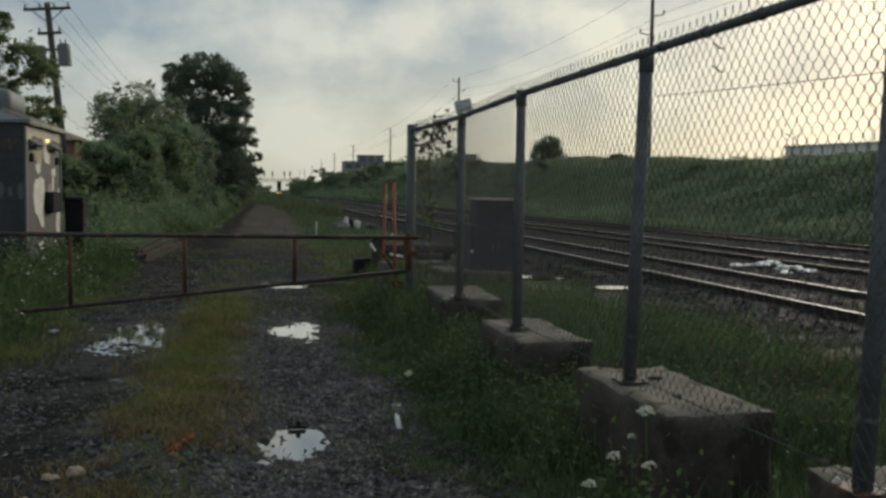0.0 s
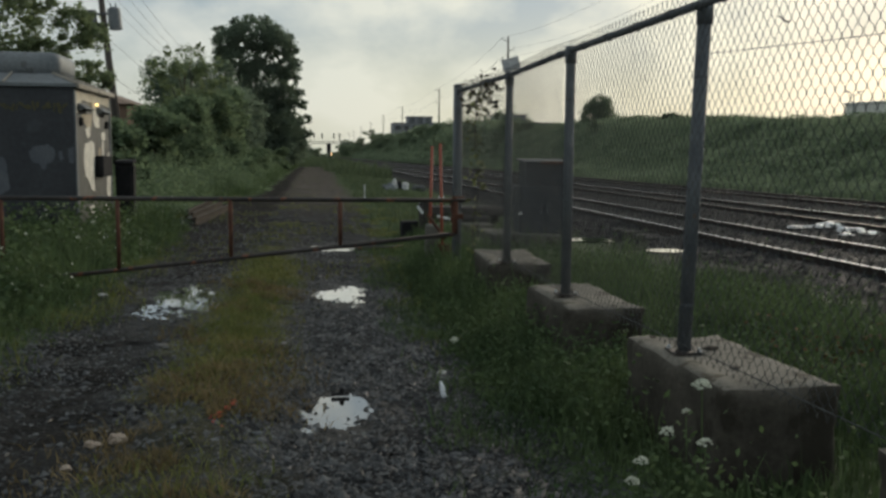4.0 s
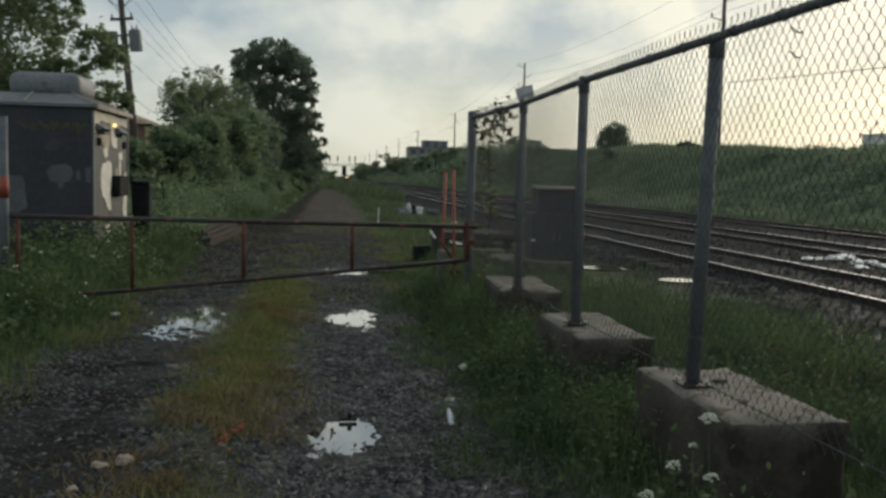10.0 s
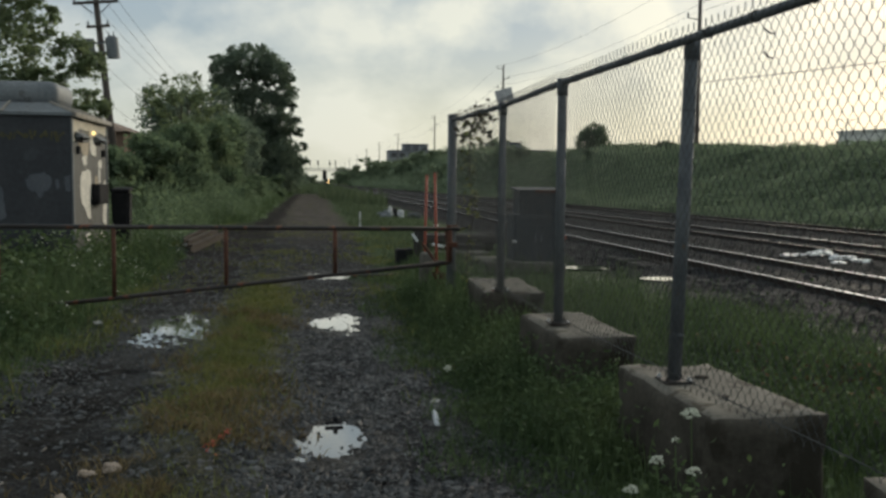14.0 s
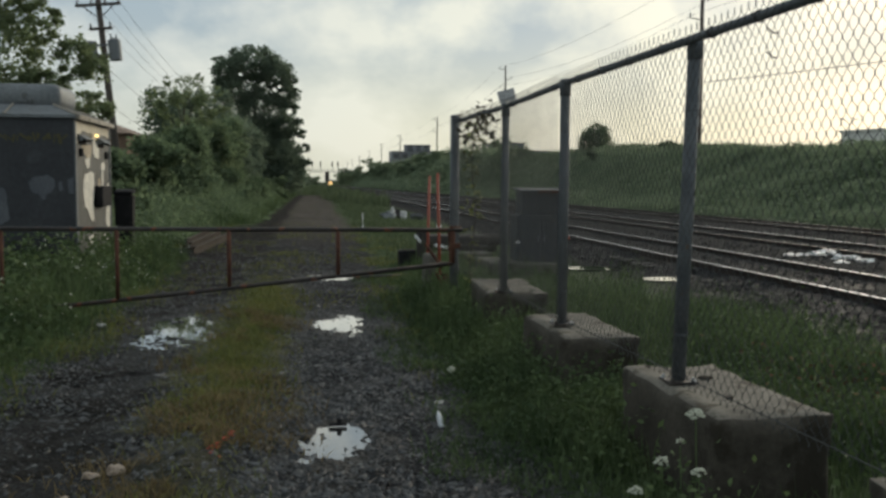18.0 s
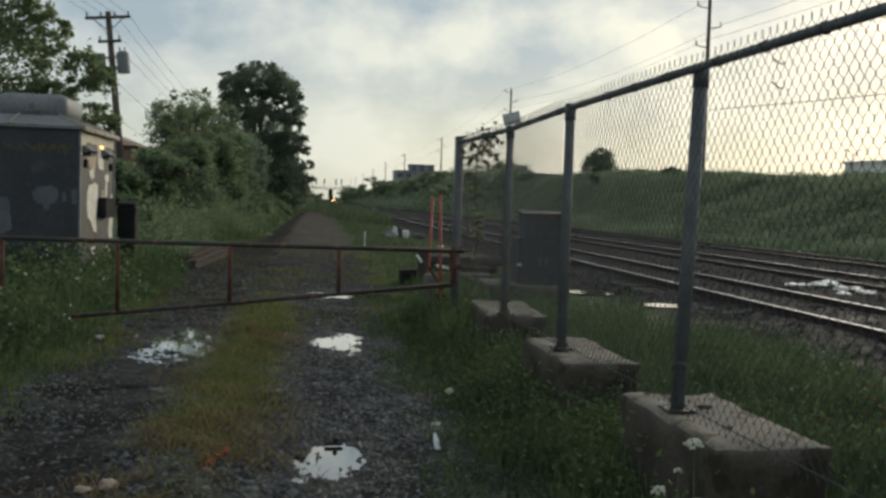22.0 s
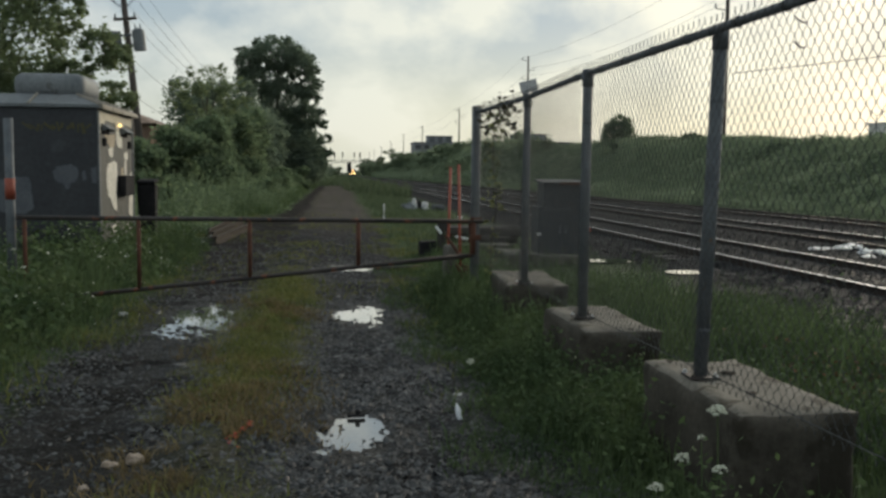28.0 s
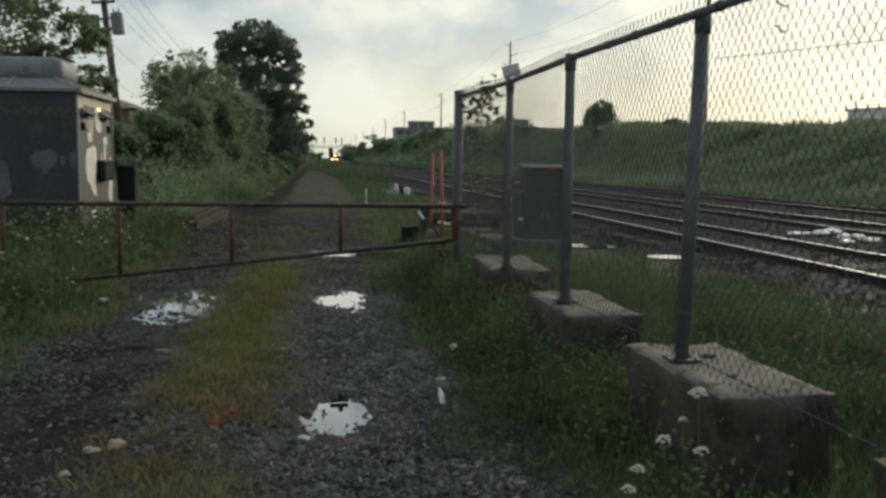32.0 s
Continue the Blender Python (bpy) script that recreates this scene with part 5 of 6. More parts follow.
def build_tree(name, x, y, height, blobs, count, size, mat, seed, label, trunk=0.2, group="", z0=None, fuzz=0.24, gaps=()):
    rng = np.random.default_rng(seed)
    z0 = float(ground_z(x, y) - lane_rise(x, y)) - 0.05 if z0 is None else z0
    t = thing(name, pose(x, y, z0), label, "tree", group)
    bm = fresh()
    p, r = Vector((0, 0, -0.1)), trunk
    top = height * 0.8
    for k in range(6):
        q = Vector((0.25 * trunk * rng.normal(), 0.25 * trunk * rng.normal(), top * (k + 1) / 6))
        rod(bm, p, q, r, r * 0.82, seg=9, caps=False)
        p, r = q, r * 0.82
    part("trunk", bm, BARK, t, smooth=True)
    for k, b in enumerate(blobs[:9]):
        bm = fresh()
        a = Vector((0, 0, min(top, max(0.5, b[2] * 0.6))))
        m = a.lerp(Vector(b[:3]), 0.5) + Vector((rng.normal() * 0.15, rng.normal() * 0.15, 0.1))
        rod(bm, a, m, trunk * 0.24, trunk * 0.15, seg=7, caps=False)
        rod(bm, m, Vector(b[:3]), trunk * 0.15, trunk * 0.04, seg=7, caps=False)
        part("limb", bm, BARK, t, smooth=True)
    P = crown_points(blobs, count, rng, 0.78, fuzz)
    for gx, gz, gr in gaps:
        d = np.hypot(P[:, 0] - gx, (P[:, 2] - gz) * 0.8)
        P = P[d > gr * (1 + 0.35 * wavy(P[:, 0], P[:, 2], 4.0, gx))]
    leaves("crown", P, size, mat, rng, t, droop=0.2)
    return t


def random_blobs(rng, w, h0, h1, n, top_narrow=0.5):
    out = []
    for k in range(n):
        f = (k + 0.5) / n
        z = h0 + (h1 - h0) * f
        s = w * (1 - top_narrow * f) * 0.5
        out.append((rng.uniform(-0.55, 0.55) * s, rng.uniform(-0.5, 0.5) * s, z, s * rng.uniform(0.5, 0.85), s * rng.uniform(0.5, 0.85), (h1 - h0) / n * rng.uniform(0.8, 1.25)))
    return out


def build_trees():
    rng = np.random.default_rng(21)
    # tall dark tree by the lane
    crown = [(0, 0, 12.4, 2.2, 2.2, 1.4), (-2.2, 0, 11.7, 1.3, 1.6, 1.2), (2.0, 0, 11.5, 1.3, 1.6, 1.3), (2.7, 0.4, 9.7, 1.15, 1.6, 1.3), (-1.2, 0, 10.2, 2.2, 2.0, 1.6), (0.8, 0, 8.2, 2.4, 2.2, 1.7), (2.7, 0.2, 6.9, 1.3, 1.6, 1.1),
             (-0.6, 0, 5.6, 3.0, 2.4, 1.7), (1.8, 0, 4.4, 2.2, 2.0, 1.6), (0, 0, 2.4, 3.4, 2.4, 1.8), (2.6, 0, 2.2, 1.9, 1.9, 1.5)]
    tufts = [(x, 0.3, z, r, r, r * 0.75) for x, z, r in ((-1.5, 13.5, 0.6), (-0.4, 13.9, 0.5), (0.7, 13.7, 0.6), (1.8, 13.0, 0.6), (3.0, 12.3, 0.5), (3.5, 11.2, 0.55), (3.8, 10.0, 0.5), (3.6, 8.5, 0.55), (4.0, 7.3, 0.45), (4.2, 6.2, 0.5), (4.4, 4.9, 0.55), (4.5, 3.5, 0.6), (-3.5, 11.9, 0.5), (-3.1, 12.8, 0.5), (-3.3, 10.6, 0.5))]
    TALL_GAPS = ((-1.2, 11.6, 0.26), (0.8, 10.7, 0.22), (2.3, 10.5, 0.24), (1.9, 10.2, 0.2), (0.55, 9.1, 0.14), (3.2, 8.2, 0.26))
    build_tree("tall_tree", -5.5, 84, 14.0, crown + tufts, 70000, 0.23, LEAF_DARK, 31, "tall dark broadleaf tree beside the gravel lane", 0.35, fuzz=0.17, gaps=TALL_GAPS)
    build_tree("tree", -6.95, 50, 7.2, [(0.2, 0, 6.5, 0.8, 0.9, 0.8), (-1.0, 0, 5.8, 0.6, 0.8, 0.7), (1.1, 0, 5.7, 0.6, 0.8, 0.7), (0, 0, 4.5, 1.2, 1.2, 0.7), (1.2, 0, 4.2, 1.0, 1.0, 0.8), (-0.6, 0, 3.4, 1.6, 1.3, 0.9), (0.8, 0, 2.4, 1.8, 1.4, 1.2), (-0.9, 0, 7.0, 0.22, 0.3, 0.28), (0.8, 0, 7.2, 0.25, 0.3, 0.3), (1.7, 0, 6.5, 0.28, 0.3, 0.3), (-1.7, 0, 6.3, 0.28, 0.3, 0.3), (-1.9, 0, 5.3, 0.3, 0.3, 0.3), (2.1, 0, 5.5, 0.3, 0.3, 0.35)],
               11000, 0.15, LEAF_OLIVE, 32, "light green young tree above the hedge", 0.14, fuzz=0.17, gaps=((0.2, 6.0, 0.22), (-0.25, 6.7, 0.15), (1.05, 5.45, 0.18), (-1.2, 4.9, 0.18), (0.6, 6.6, 0.12), (-0.7, 5.6, 0.15)))
    build_tree("tree", -8.1, 21.5, 6.8, [(1.1, 0, 4.3, 0.9, 0.9, 1.2), (0.3, 0, 5.9, 1.3, 1.2, 1.0), (2.05, 0, 5.2, 0.34, 0.4, 0.5), (1.7, 0, 5.75, 0.3, 0.4, 0.3), (2.75, 0, 4.4, 0.42, 0.5, 0.42), (3.1, 0, 4.25, 0.34, 0.4, 0.34), (2.2, 0, 3.75, 0.42, 0.4, 0.34), (3.2, 0, 3.35, 0.28, 0.4, 0.34), (2.7, 0, 3.3, 0.34, 0.4, 0.30), (-0.6, 0, 4.2, 1.3, 1.2, 1.4), (1.3, 0, 3.2, 0.8, 0.8, 0.5), (1.7, 0, 3.6, 0.5, 0.5, 0.4)],
               22000, 0.12, LEAF_OLIVE, 33, "broadleaf tree with loose hanging branches behind the equipment house", 0.09, fuzz=0.18)
    # hedge row of bushes along the lane
    for k, (x, y, h, w, mat) in enumerate(((-7.6, 26.5, 3.0, 3.0, LEAF), (-8.8, 31, 3.6, 3.2, LEAF), (-6.6, 30, 2.9, 3.0, LEAF), (-5.9, 34, 3.6, 3.2, LEAF), (-7.6, 36, 3.3, 3.2, LEAF), (-5.6, 40, 4.2, 3.2, LEAF), (-6.2, 45, 4.6, 3.6, LEAF), (-5.6, 50, 4.9, 3.4, LEAF), (-5.4, 56, 5.6, 3.6, LEAF), (-5.6, 63, 6.4, 4.0, LEAF_DARK), (-5.2, 71, 6.0, 4.0, LEAF_DARK),
                                            (-8.8, 58, 7.5, 4.5, LEAF_DARK), (-8.6, 70, 8.5, 4.5, LEAF_DARK), (-7.2, 75, 9.0, 4.2, LEAF_DARK))):
        build_tree("bush", x, y, h * 0.9, random_blobs(rng, w * 1.15, 0.3, h - 0.5, 9), 17000, 0.135 + 0.0011 * y, mat, 40 + k, "dense green bush in the hedge beside the lane", 0.09, "hedge bushes", fuzz=0.32)
    for k, (x, y, h, w) in enumerate(((-4.9, 100, 8.4, 5.5), (-5.4, 122, 9.5, 6), (-4.9, 150, 9.0, 6), (-5.6, 185, 10, 7), (-4.8, 235, 9, 7), (-6.0, 300, 9.5, 8), (-7.5, 380, 9.5, 9))):
        build_tree("roadside_tree", x, y, h, random_blobs(rng, w * 1.1, 0.5, h - 0.8, 8), 4500, 0.34 + 0.0012 * y, LEAF_DARK, 60 + k, "dark tree in the far row beside the lane", 0.16, "far roadside trees")
    # on and behind the embankment
    build_tree("round_bush", 27.3, 85, 2.2, [(0, 0, 1.5, 1.35, 1.2, 1.0), (0.2, 0, 2.35, 0.9, 0.8, 0.6), (-0.7, 0, 1.1, 1.0, 0.9, 0.8), (0.8, 0, 1.2, 0.9, 0.9, 0.8)], 6500, 0.19, LEAF_FAR, 80, "round bush standing on the embankment crest", 0.08)
    for k, (x, y, h, w) in enumerate(((27, 66, 0.8, 3.2), (26.5, 108, 1.0, 4), (27, 126, 1.6, 5), (26.5, 148, 1.3, 5), (27, 170, 1.6, 6), (25, 200, 1.8, 6), (25, 230, 1.6, 7), (23, 260, 2.6, 8), (21, 290, 6.0, 9), (22, 330, 7.0, 10), (18, 380, 6.5, 9), (20, 440, 5, 10), (19, 520, 7.5, 12), (21, 620, 8, 14), (34, 700, 8, 12), (24, 760, 9, 16), (0, 760, 7, 14), (-8, 820, 8, 14))):
        build_tree("crest_bush", x, y, h, random_blobs(rng, w, 0.2, h, 6, 0.3), 3200, 0.22 + 0.0012 * y, LEAF_FAR, 90 + k, "shrub on the far embankment beside the tracks", 0.08, "embankment shrubs")

    for k in range(36):
        far = k >= 10
        y = rng.uniform(110, 330) if far else rng.uniform(26, 110)
        x = rng.uniform(18.0, 24.5)
        h = rng.uniform(1.8, 3.2) if far else rng.uniform(0.5, 0.9)
        build_tree("slope_shrub", x, y, h, random_blobs(rng, h * 1.7, 0.2, h, 5, 0.3), 2600, 0.16 + 0.0012 * y, LEAF_FAR, 200 + k, "low leafy shrub on the embankment slope", 0.05, "slope shrubs")
    for k, (x, y, h, w) in enumerate(((-3.6, 44, 1.2, 1.8), (-3.3, 52, 1.5, 2.0), (-3.7, 60, 1.8, 2.4), (-3.2, 68, 1.6, 2.2), (-3.4, 78, 2.0, 2.6), (-3.2, 92, 2.4, 3.0), (-3.4, 108, 2.6, 3.2), (-3.2, 130, 2.8, 3.4))):
        build_tree("lane_shrub", x, y, h, random_blobs(rng, w, 0.2, h, 5, 0.3), 3600, 0.13 + 0.0012 * y, LEAF, 300 + k, "shrub leaning over the lane edge", 0.05, "lane shrubs")


build_trees()


def scatter(rng, n, x0, x1, y0, y1, keep=None):
    x, y = rng.uniform(x0, x1, n), rng.uniform(y0, y1, n)
    if keep is not None:
        k = rng.random(n) < keep(x, y)
        x, y = x[k], y[k]
    return x, y


def dry(x, y):
    """Zero inside a puddle."""
    out = np.ones_like(x)
    for px, py, w, l, h in PUDDLES:
        out *= (((x - px) / (w * 1.2)) ** 2 + ((y - py + 0.12 * l) / (l * 1.25)) ** 2) > 1
    return out


def off_water(x, y):
    out = np.ones_like(x)
    for px, py, w, l, h in SIDE_PUDDLES:
        out *= ~((np.abs(x / np.maximum(y, 0.1) - px / py) < w * 1.05 / py) & (y > py - 2.3 + 0.5 * wavy(x, y, 2.5, 3)) & (y < py + l * 1.3))
    return out


def clear_blocks(x, y):
    out = np.ones_like(x)
    for bx, by, turn, sx, sy in BLOCKS:
        out *= ~((np.abs(x - bx) < sx / 2 + 0.05) & (np.abs(y - by) < sy / 2 + 0.05))
    return out


def on_soil(x, y):
    return np.stack([x, y, ground_z(x, y) - 0.01], 1)


def stuff(ob, label, category):
    return tagged(ob, label, category, kind="stuff")


def build_weeds():
    rng = np.random.default_rng(77)
    # verge between lane and fence, and behind the fence up to the ballast
    keep = lambda x, y: smooth(0.75 + 0.25 * smooth(7.0, 5.5, y), 1.45 + 0.3 * smooth(7.0, 5.5, y), x + 0.34 * wavy(x, y, 1.7, 1.0) - 0.012 * (y - 6)) * smooth(5.3, 4.1, x + 0.5 * wavy(x, y, 1.0, 2)) * (0.55 + 0.45 * wavy(x, y, 1.2, 4)) * clear_blocks(x, y) * (1 - 0.85 * smooth(9.5, 12.5, y) * smooth(2.2, 2.8, x)) * off_water(x, y)
    x, y = scatter(rng, 285000, 0.6, 5.6, -3, 17, keep)
    h = rng.gamma(4, 0.06, len(x)) * (0.75 + 0.35 * wavy(x, y, 0.9, 2)) * (0.18 + 0.82 * smooth(1.25, 2.2, x)) + 0.02
    stuff(blades("verge_grass", on_soil(x, y), h, 0.005 + 0.008 * rng.random(len(x)), WEED, rng), "rank green grass on the verge under the fence", "grass")
    x, y = scatter(rng, 160000, 0.9, 5.2, -3, 14, lambda x, y: keep(x, y) * (wavy(x, y, 1.5, 6) > -0.15))
    P = on_soil(x, y)
    P[:, 2] += rng.gamma(3, 0.055, len(x)) * smooth(0.7, 1.6, x)
    stuff(leaves("verge_weeds", P, 0.036, WEED, rng, droop=-0.2), "leafy green weeds on the verge", "weeds")
    x, y = scatter(rng, 30000, 1.2, 5.0, 14, 70, lambda x, y: smooth(1.2, 2.2, x + 0.3 * wavy(x, y, 0.7, 1)) * smooth(4.6, 3.6, x) * 0.9 * smooth(14, 24, y + 6 * (x < 2.6)) * off_water(x, y))
    stuff(blades("far_verge_grass", on_soil(x, y), rng.gamma(4, 0.028, len(x)) + 0.03, 0.012 + 0.03 * rng.random(len(x)), VERGE, rng), "grass along the lane edge beside the track", "grass")
    # dense growth hugging the lane side of the blocks and the gaps between them
    hug = lambda x, y: smooth(0.95, 1.5, x + 0.15 * wavy(x, y, 2.3, 4)) * smooth(2.35, 1.9, x) * smooth(3.9, 5.2, y) * clear_blocks(x, y) * np.clip(0.75 + 0.45 * wavy(x, y, 1.9, 8), 0, 1)
    x, y = scatter(rng, 60000, 0.9, 2.5, 3.4, 12.6, hug)
    h = (rng.gamma(4, 0.042, len(x)) * smooth(1.0, 1.6, x) + 0.05) * (0.8 + 0.5 * smooth(7.0, 9.0, y))
    stuff(blades("block_side_grass", on_soil(x, y), h, 0.006 + 0.009 * rng.random(len(x)), WEED, rng), "green grass grown up against the concrete blocks", "grass")
    x, y = scatter(rng, 60000, 0.9, 2.5, 3.4, 12.6, hug)
    P = on_soil(x, y)
    P[:, 2] += np.minimum(rng.gamma(3, 0.05, len(x)), 0.4) * smooth(0.9, 1.6, x)
    stuff(leaves("block_side_weeds", P, 0.034, WEED, rng, droop=-0.2), "leafy weeds crowding round the concrete blocks", "weeds")
    # thin yellowish grass on the hump between the ruts
    hump = lambda x, y: np.exp(-((x + 0.70 + 0.12 * wavy(x, y, 1.3, 2)) / 0.31) ** 2) * np.clip(0.62 + 0.55 * wavy(x, y, 1.6, 5), 0, 1) * smooth(17, 10, y) * (1 - 0.8 * smooth(6.7, 6.0, y) * smooth(4.3, 4.9, y)) * (0.35 + 0.65 * smooth(4.4, 6.0, y))
    x, y = scatter(rng, 225000, -1.7, 0.2, -3, 18, hump)
    stuff(blades("hump_grass", on_soil(x, y), rng.gamma(3, 0.013, len(x)) + 0.015, 0.004 + 0.006 * rng.random(len(x)), STRAW, rng, lean=0.8), "short yellowish dry grass between the wheel ruts", "grass")
    x, y = scatter(rng, 60000, -1.6, 0.1, 3.6, 12, lambda x, y: np.exp(-((x + 0.72) / 0.42) ** 2) * (wavy(x, y, 1.9, 12) > 0.30 - 0.35 * smooth(6.9, 6.2, y)) * 0.7)
    stuff(blades("dead_grass", on_soil(x, y), rng.gamma(3, 0.014, len(x)) + 0.015, 0.005 + 0.006 * rng.random(len(x)), TANGRASS, rng, lean=1.0), "dead tan grass tufts between the ruts", "grass")
    x, y = scatter(rng, 15000, 0.55, 1.5, 4.0, 15, lambda x, y: smooth(0.5, 1.0, x + 0.2 * wavy(x, y, 2, 3)) * smooth(1.6, 1.1, x) * (wavy(x, y, 2.2, 8) > -0.1))
    stuff(blades("edge_grass", on_soil(x, y), rng.gamma(3, 0.018, len(x)) + 0.01, 0.004 + 0.006 * rng.random(len(x)), WEED, rng, lean=0.8), "short green grass at the gravel edge", "grass")
    # olive turf where the weeds thin out into gravel, on both sides
    rim = lambda x, y: (np.exp(-((x + 2.35 + 0.25 * wavy(x, y, 1.1, 2)) / 0.28) ** 2) + 0.7 * np.exp(-((x - 1.05 - 0.2 * wavy(x, y, 1.3, 9)) / 0.22) ** 2) * smooth(5.5, 8.5, y)) * np.clip(0.5 + 0.7 * wavy(x, y, 1.7, 3), 0, 1)
    x, y = scatter(rng, 52000, -3.2, 1.7, 2.5, 14, rim)
    stuff(blades("rim_turf", on_soil(x, y), rng.gamma(3, 0.018, len(x)) + 0.015, 0.005 + 0.007 * rng.random(len(x)), STRAW, rng, lean=0.8), "thin olive turf where weeds meet gravel", "grass")
    # weeds on the other side, round the gate hinge and the equipment house
    left = lambda x, y: smooth(-2.0, -2.8, x + 0.25 * wavy(x, y, 1.2, 2) + 0.02 * (y - 10)) * (0.6 + 0.4 * wavy(x, y, 0.8, 9))
    x, y = scatter(rng, 160000, -7.5, -1.9, -3, 19, left)
    stuff(blades("lane_side_grass", on_soil(x, y), rng.gamma(5, 0.045, len(x)) * smooth(-2.2, -3.4, x) * 1.2 + 0.04, 0.008 + 0.010 * rng.random(len(x)), WEED, rng), "tall green grass beside the lane", "grass")
    x, y = scatter(rng, 110000, -7.5, -2.6, -3, 19.5, lambda x, y: left(x, y) * (wavy(x, y, 1.1, 3) > -0.3))
    P = on_soil(x, y)
    P[:, 2] += np.minimum(rng.gamma(3.5, 0.10, len(x)), 0.75) * smooth(-2.4, -3.5, x)
    stuff(leaves("lane_side_weeds", P, 0.08, WEED, rng, droop=-0.1), "leafy tall weeds round the gate post and equipment house", "weeds")
    x, y = scatter(rng, 52000, -6.5, -1.8, 18, 110, lambda x, y: smooth(-3.2 + 1.2 * smooth(29, 36, y), -3.9 + 1.2 * smooth(29, 36, y), x + 0.3 * wavy(x, y, 0.6, 2)))
    stuff(blades("hedge_grass", on_soil(x, y), rng.gamma(4, 0.10, len(x)) * (0.75 + 0.45 * wavy(x, y, 0.9, 4)) + 0.08, 0.012 + 0.022 * rng.random(len(x)), WEED, rng), "tall grass at the foot of the hedge", "grass")
    x, y = scatter(rng, 120000, -5.6, -1.9, 18, 75, lambda x, y: smooth(-3.0 + 1.0 * smooth(29, 36, y), -3.9 + 1.0 * smooth(29, 36, y), x + 0.4 * wavy(x, y, 0.5, 7)) * (wavy(x, y, 0.7, 1) > -0.4))
    P = on_soil(x, y)
    P[:, 2] += rng.gamma(3, 0.16, len(x)) * smooth(-2.9 + 1.0 * smooth(29, 36, y), -4.4 + 1.0 * smooth(29, 36, y), x) * (1 + 0.4 * wavy(x, y, 0.8, 3))
    stuff(leaves("hedge_weeds", P, 0.10, LEAF, rng), "broad-leaved weeds at the foot of the hedge", "weeds")
    # worn grass patches on the lane past the gate
    x, y = scatter(rng, 60000, -3.4, 2.4, 11.5, 34, lambda x, y: (wavy(x, y, 0.9, 11) > 0.05) * (0.18 + 0.75 * (0.3 * np.exp(-((x + 0.7) / 0.4) ** 2) + smooth(0.7, 1.4, x) + smooth(-2.5, -3.1, x))) * smooth(40, 16, y))
    stuff(blades("worn_grass", on_soil(x, y), rng.gamma(3, 0.016, len(x)) + 0.012, 0.008 + 0.012 * rng.random(len(x)), STRAW, rng, lean=0.8), "worn yellowish grass on the lane past the gate", "grass")
    # embankment
    x, y = scatter(rng, 170000, 16.4, 30, 14, 120, lambda x, y: smooth(16.4, 17.4, x + 0.5 * wavy(x, y, 0.5, 1)))
    P = on_soil(x, y)
    P[:, 2] += np.minimum(rng.gamma(3, 0.11, len(x)), 0.5) * (0.9 + 0.6 * wavy(x, y, 0.4, 5))
    stuff(leaves("embankment_weeds", P, 0.17, LEAF_FAR, rng, droop=-0.1), "thick green weeds covering the embankment", "weeds")
    x, y = scatter(rng, 50000, 16.4, 30, 14, 130, lambda x, y: smooth(16.4, 17.4, x))
    stuff(blades("embankment_grass", on_soil(x, y), rng.gamma(5, 0.08, len(x)) + 0.12, 0.02 + 0.03 * rng.random(len(x)), LEAF_FAR, rng), "tall grass on the embankment", "grass")
    x, y = scatter(rng, 40000, 15.8, 30, 120, 420)
    P = on_soil(x, y)
    P[:, 2] += rng.gamma(3, 0.3, len(x))
    stuff(leaves("far_embankment_weeds", P, 0.55, LEAF_FAR, rng), "distant growth on the embankment", "weeds")
    # lane end grass far off
    x, y = scatter(rng, 26000, -3.5, 5.2, 60, 330, lambda x, y: smooth(1.0, 2.0, x + wavy(x, y, 0.1, 1)) + 0.9 * smooth(98, 112, y + 3 * wavy(x, y, 0.3, 2)))
    stuff(blades("lane_end_grass", on_soil(x, y), rng.gamma(5, 0.10, len(x)) + 0.1, 0.06 + 0.10 * rng.random(len(x)), VERGE, rng), "grass closing in where the lane ends", "grass")
    # small white blossoms in the weeds by the house and gate
    x, y = scatter(rng, 1500, -4.2, -2.5, 9.0, 21.0, lambda x, y: left(x, y) * (wavy(x, y, 1.3, 4) > 0.1))
    P = on_soil(x, y)
    P[:, 2] += rng.uniform(0.25, 0.85, len(x)) * smooth(-2.3, -3.3, x)
    stuff(leaves("white_blossom", P, 0.028, PETAL, rng, slim=0.9), "small white blossoms among the tall weeds", "flowers")
    # reddish dock seed heads behind the fence
    x, y = scatter(rng, 2600, 2.7, 4.4, 4.3, 6.6, lambda x, y: np.exp(-((x - 3.25) / 0.45) ** 2 - ((y - 5.25) / 0.5) ** 2) * 0.5)
    P = on_soil(x, y)
    P[:, 2] += rng.uniform(0.15, 0.5, len(x))
    stuff(leaves("dock_seed", P, 0.032, RUSTWEED, rng), "rusty brown dock seed heads among the weeds", "weeds")


build_weeds()


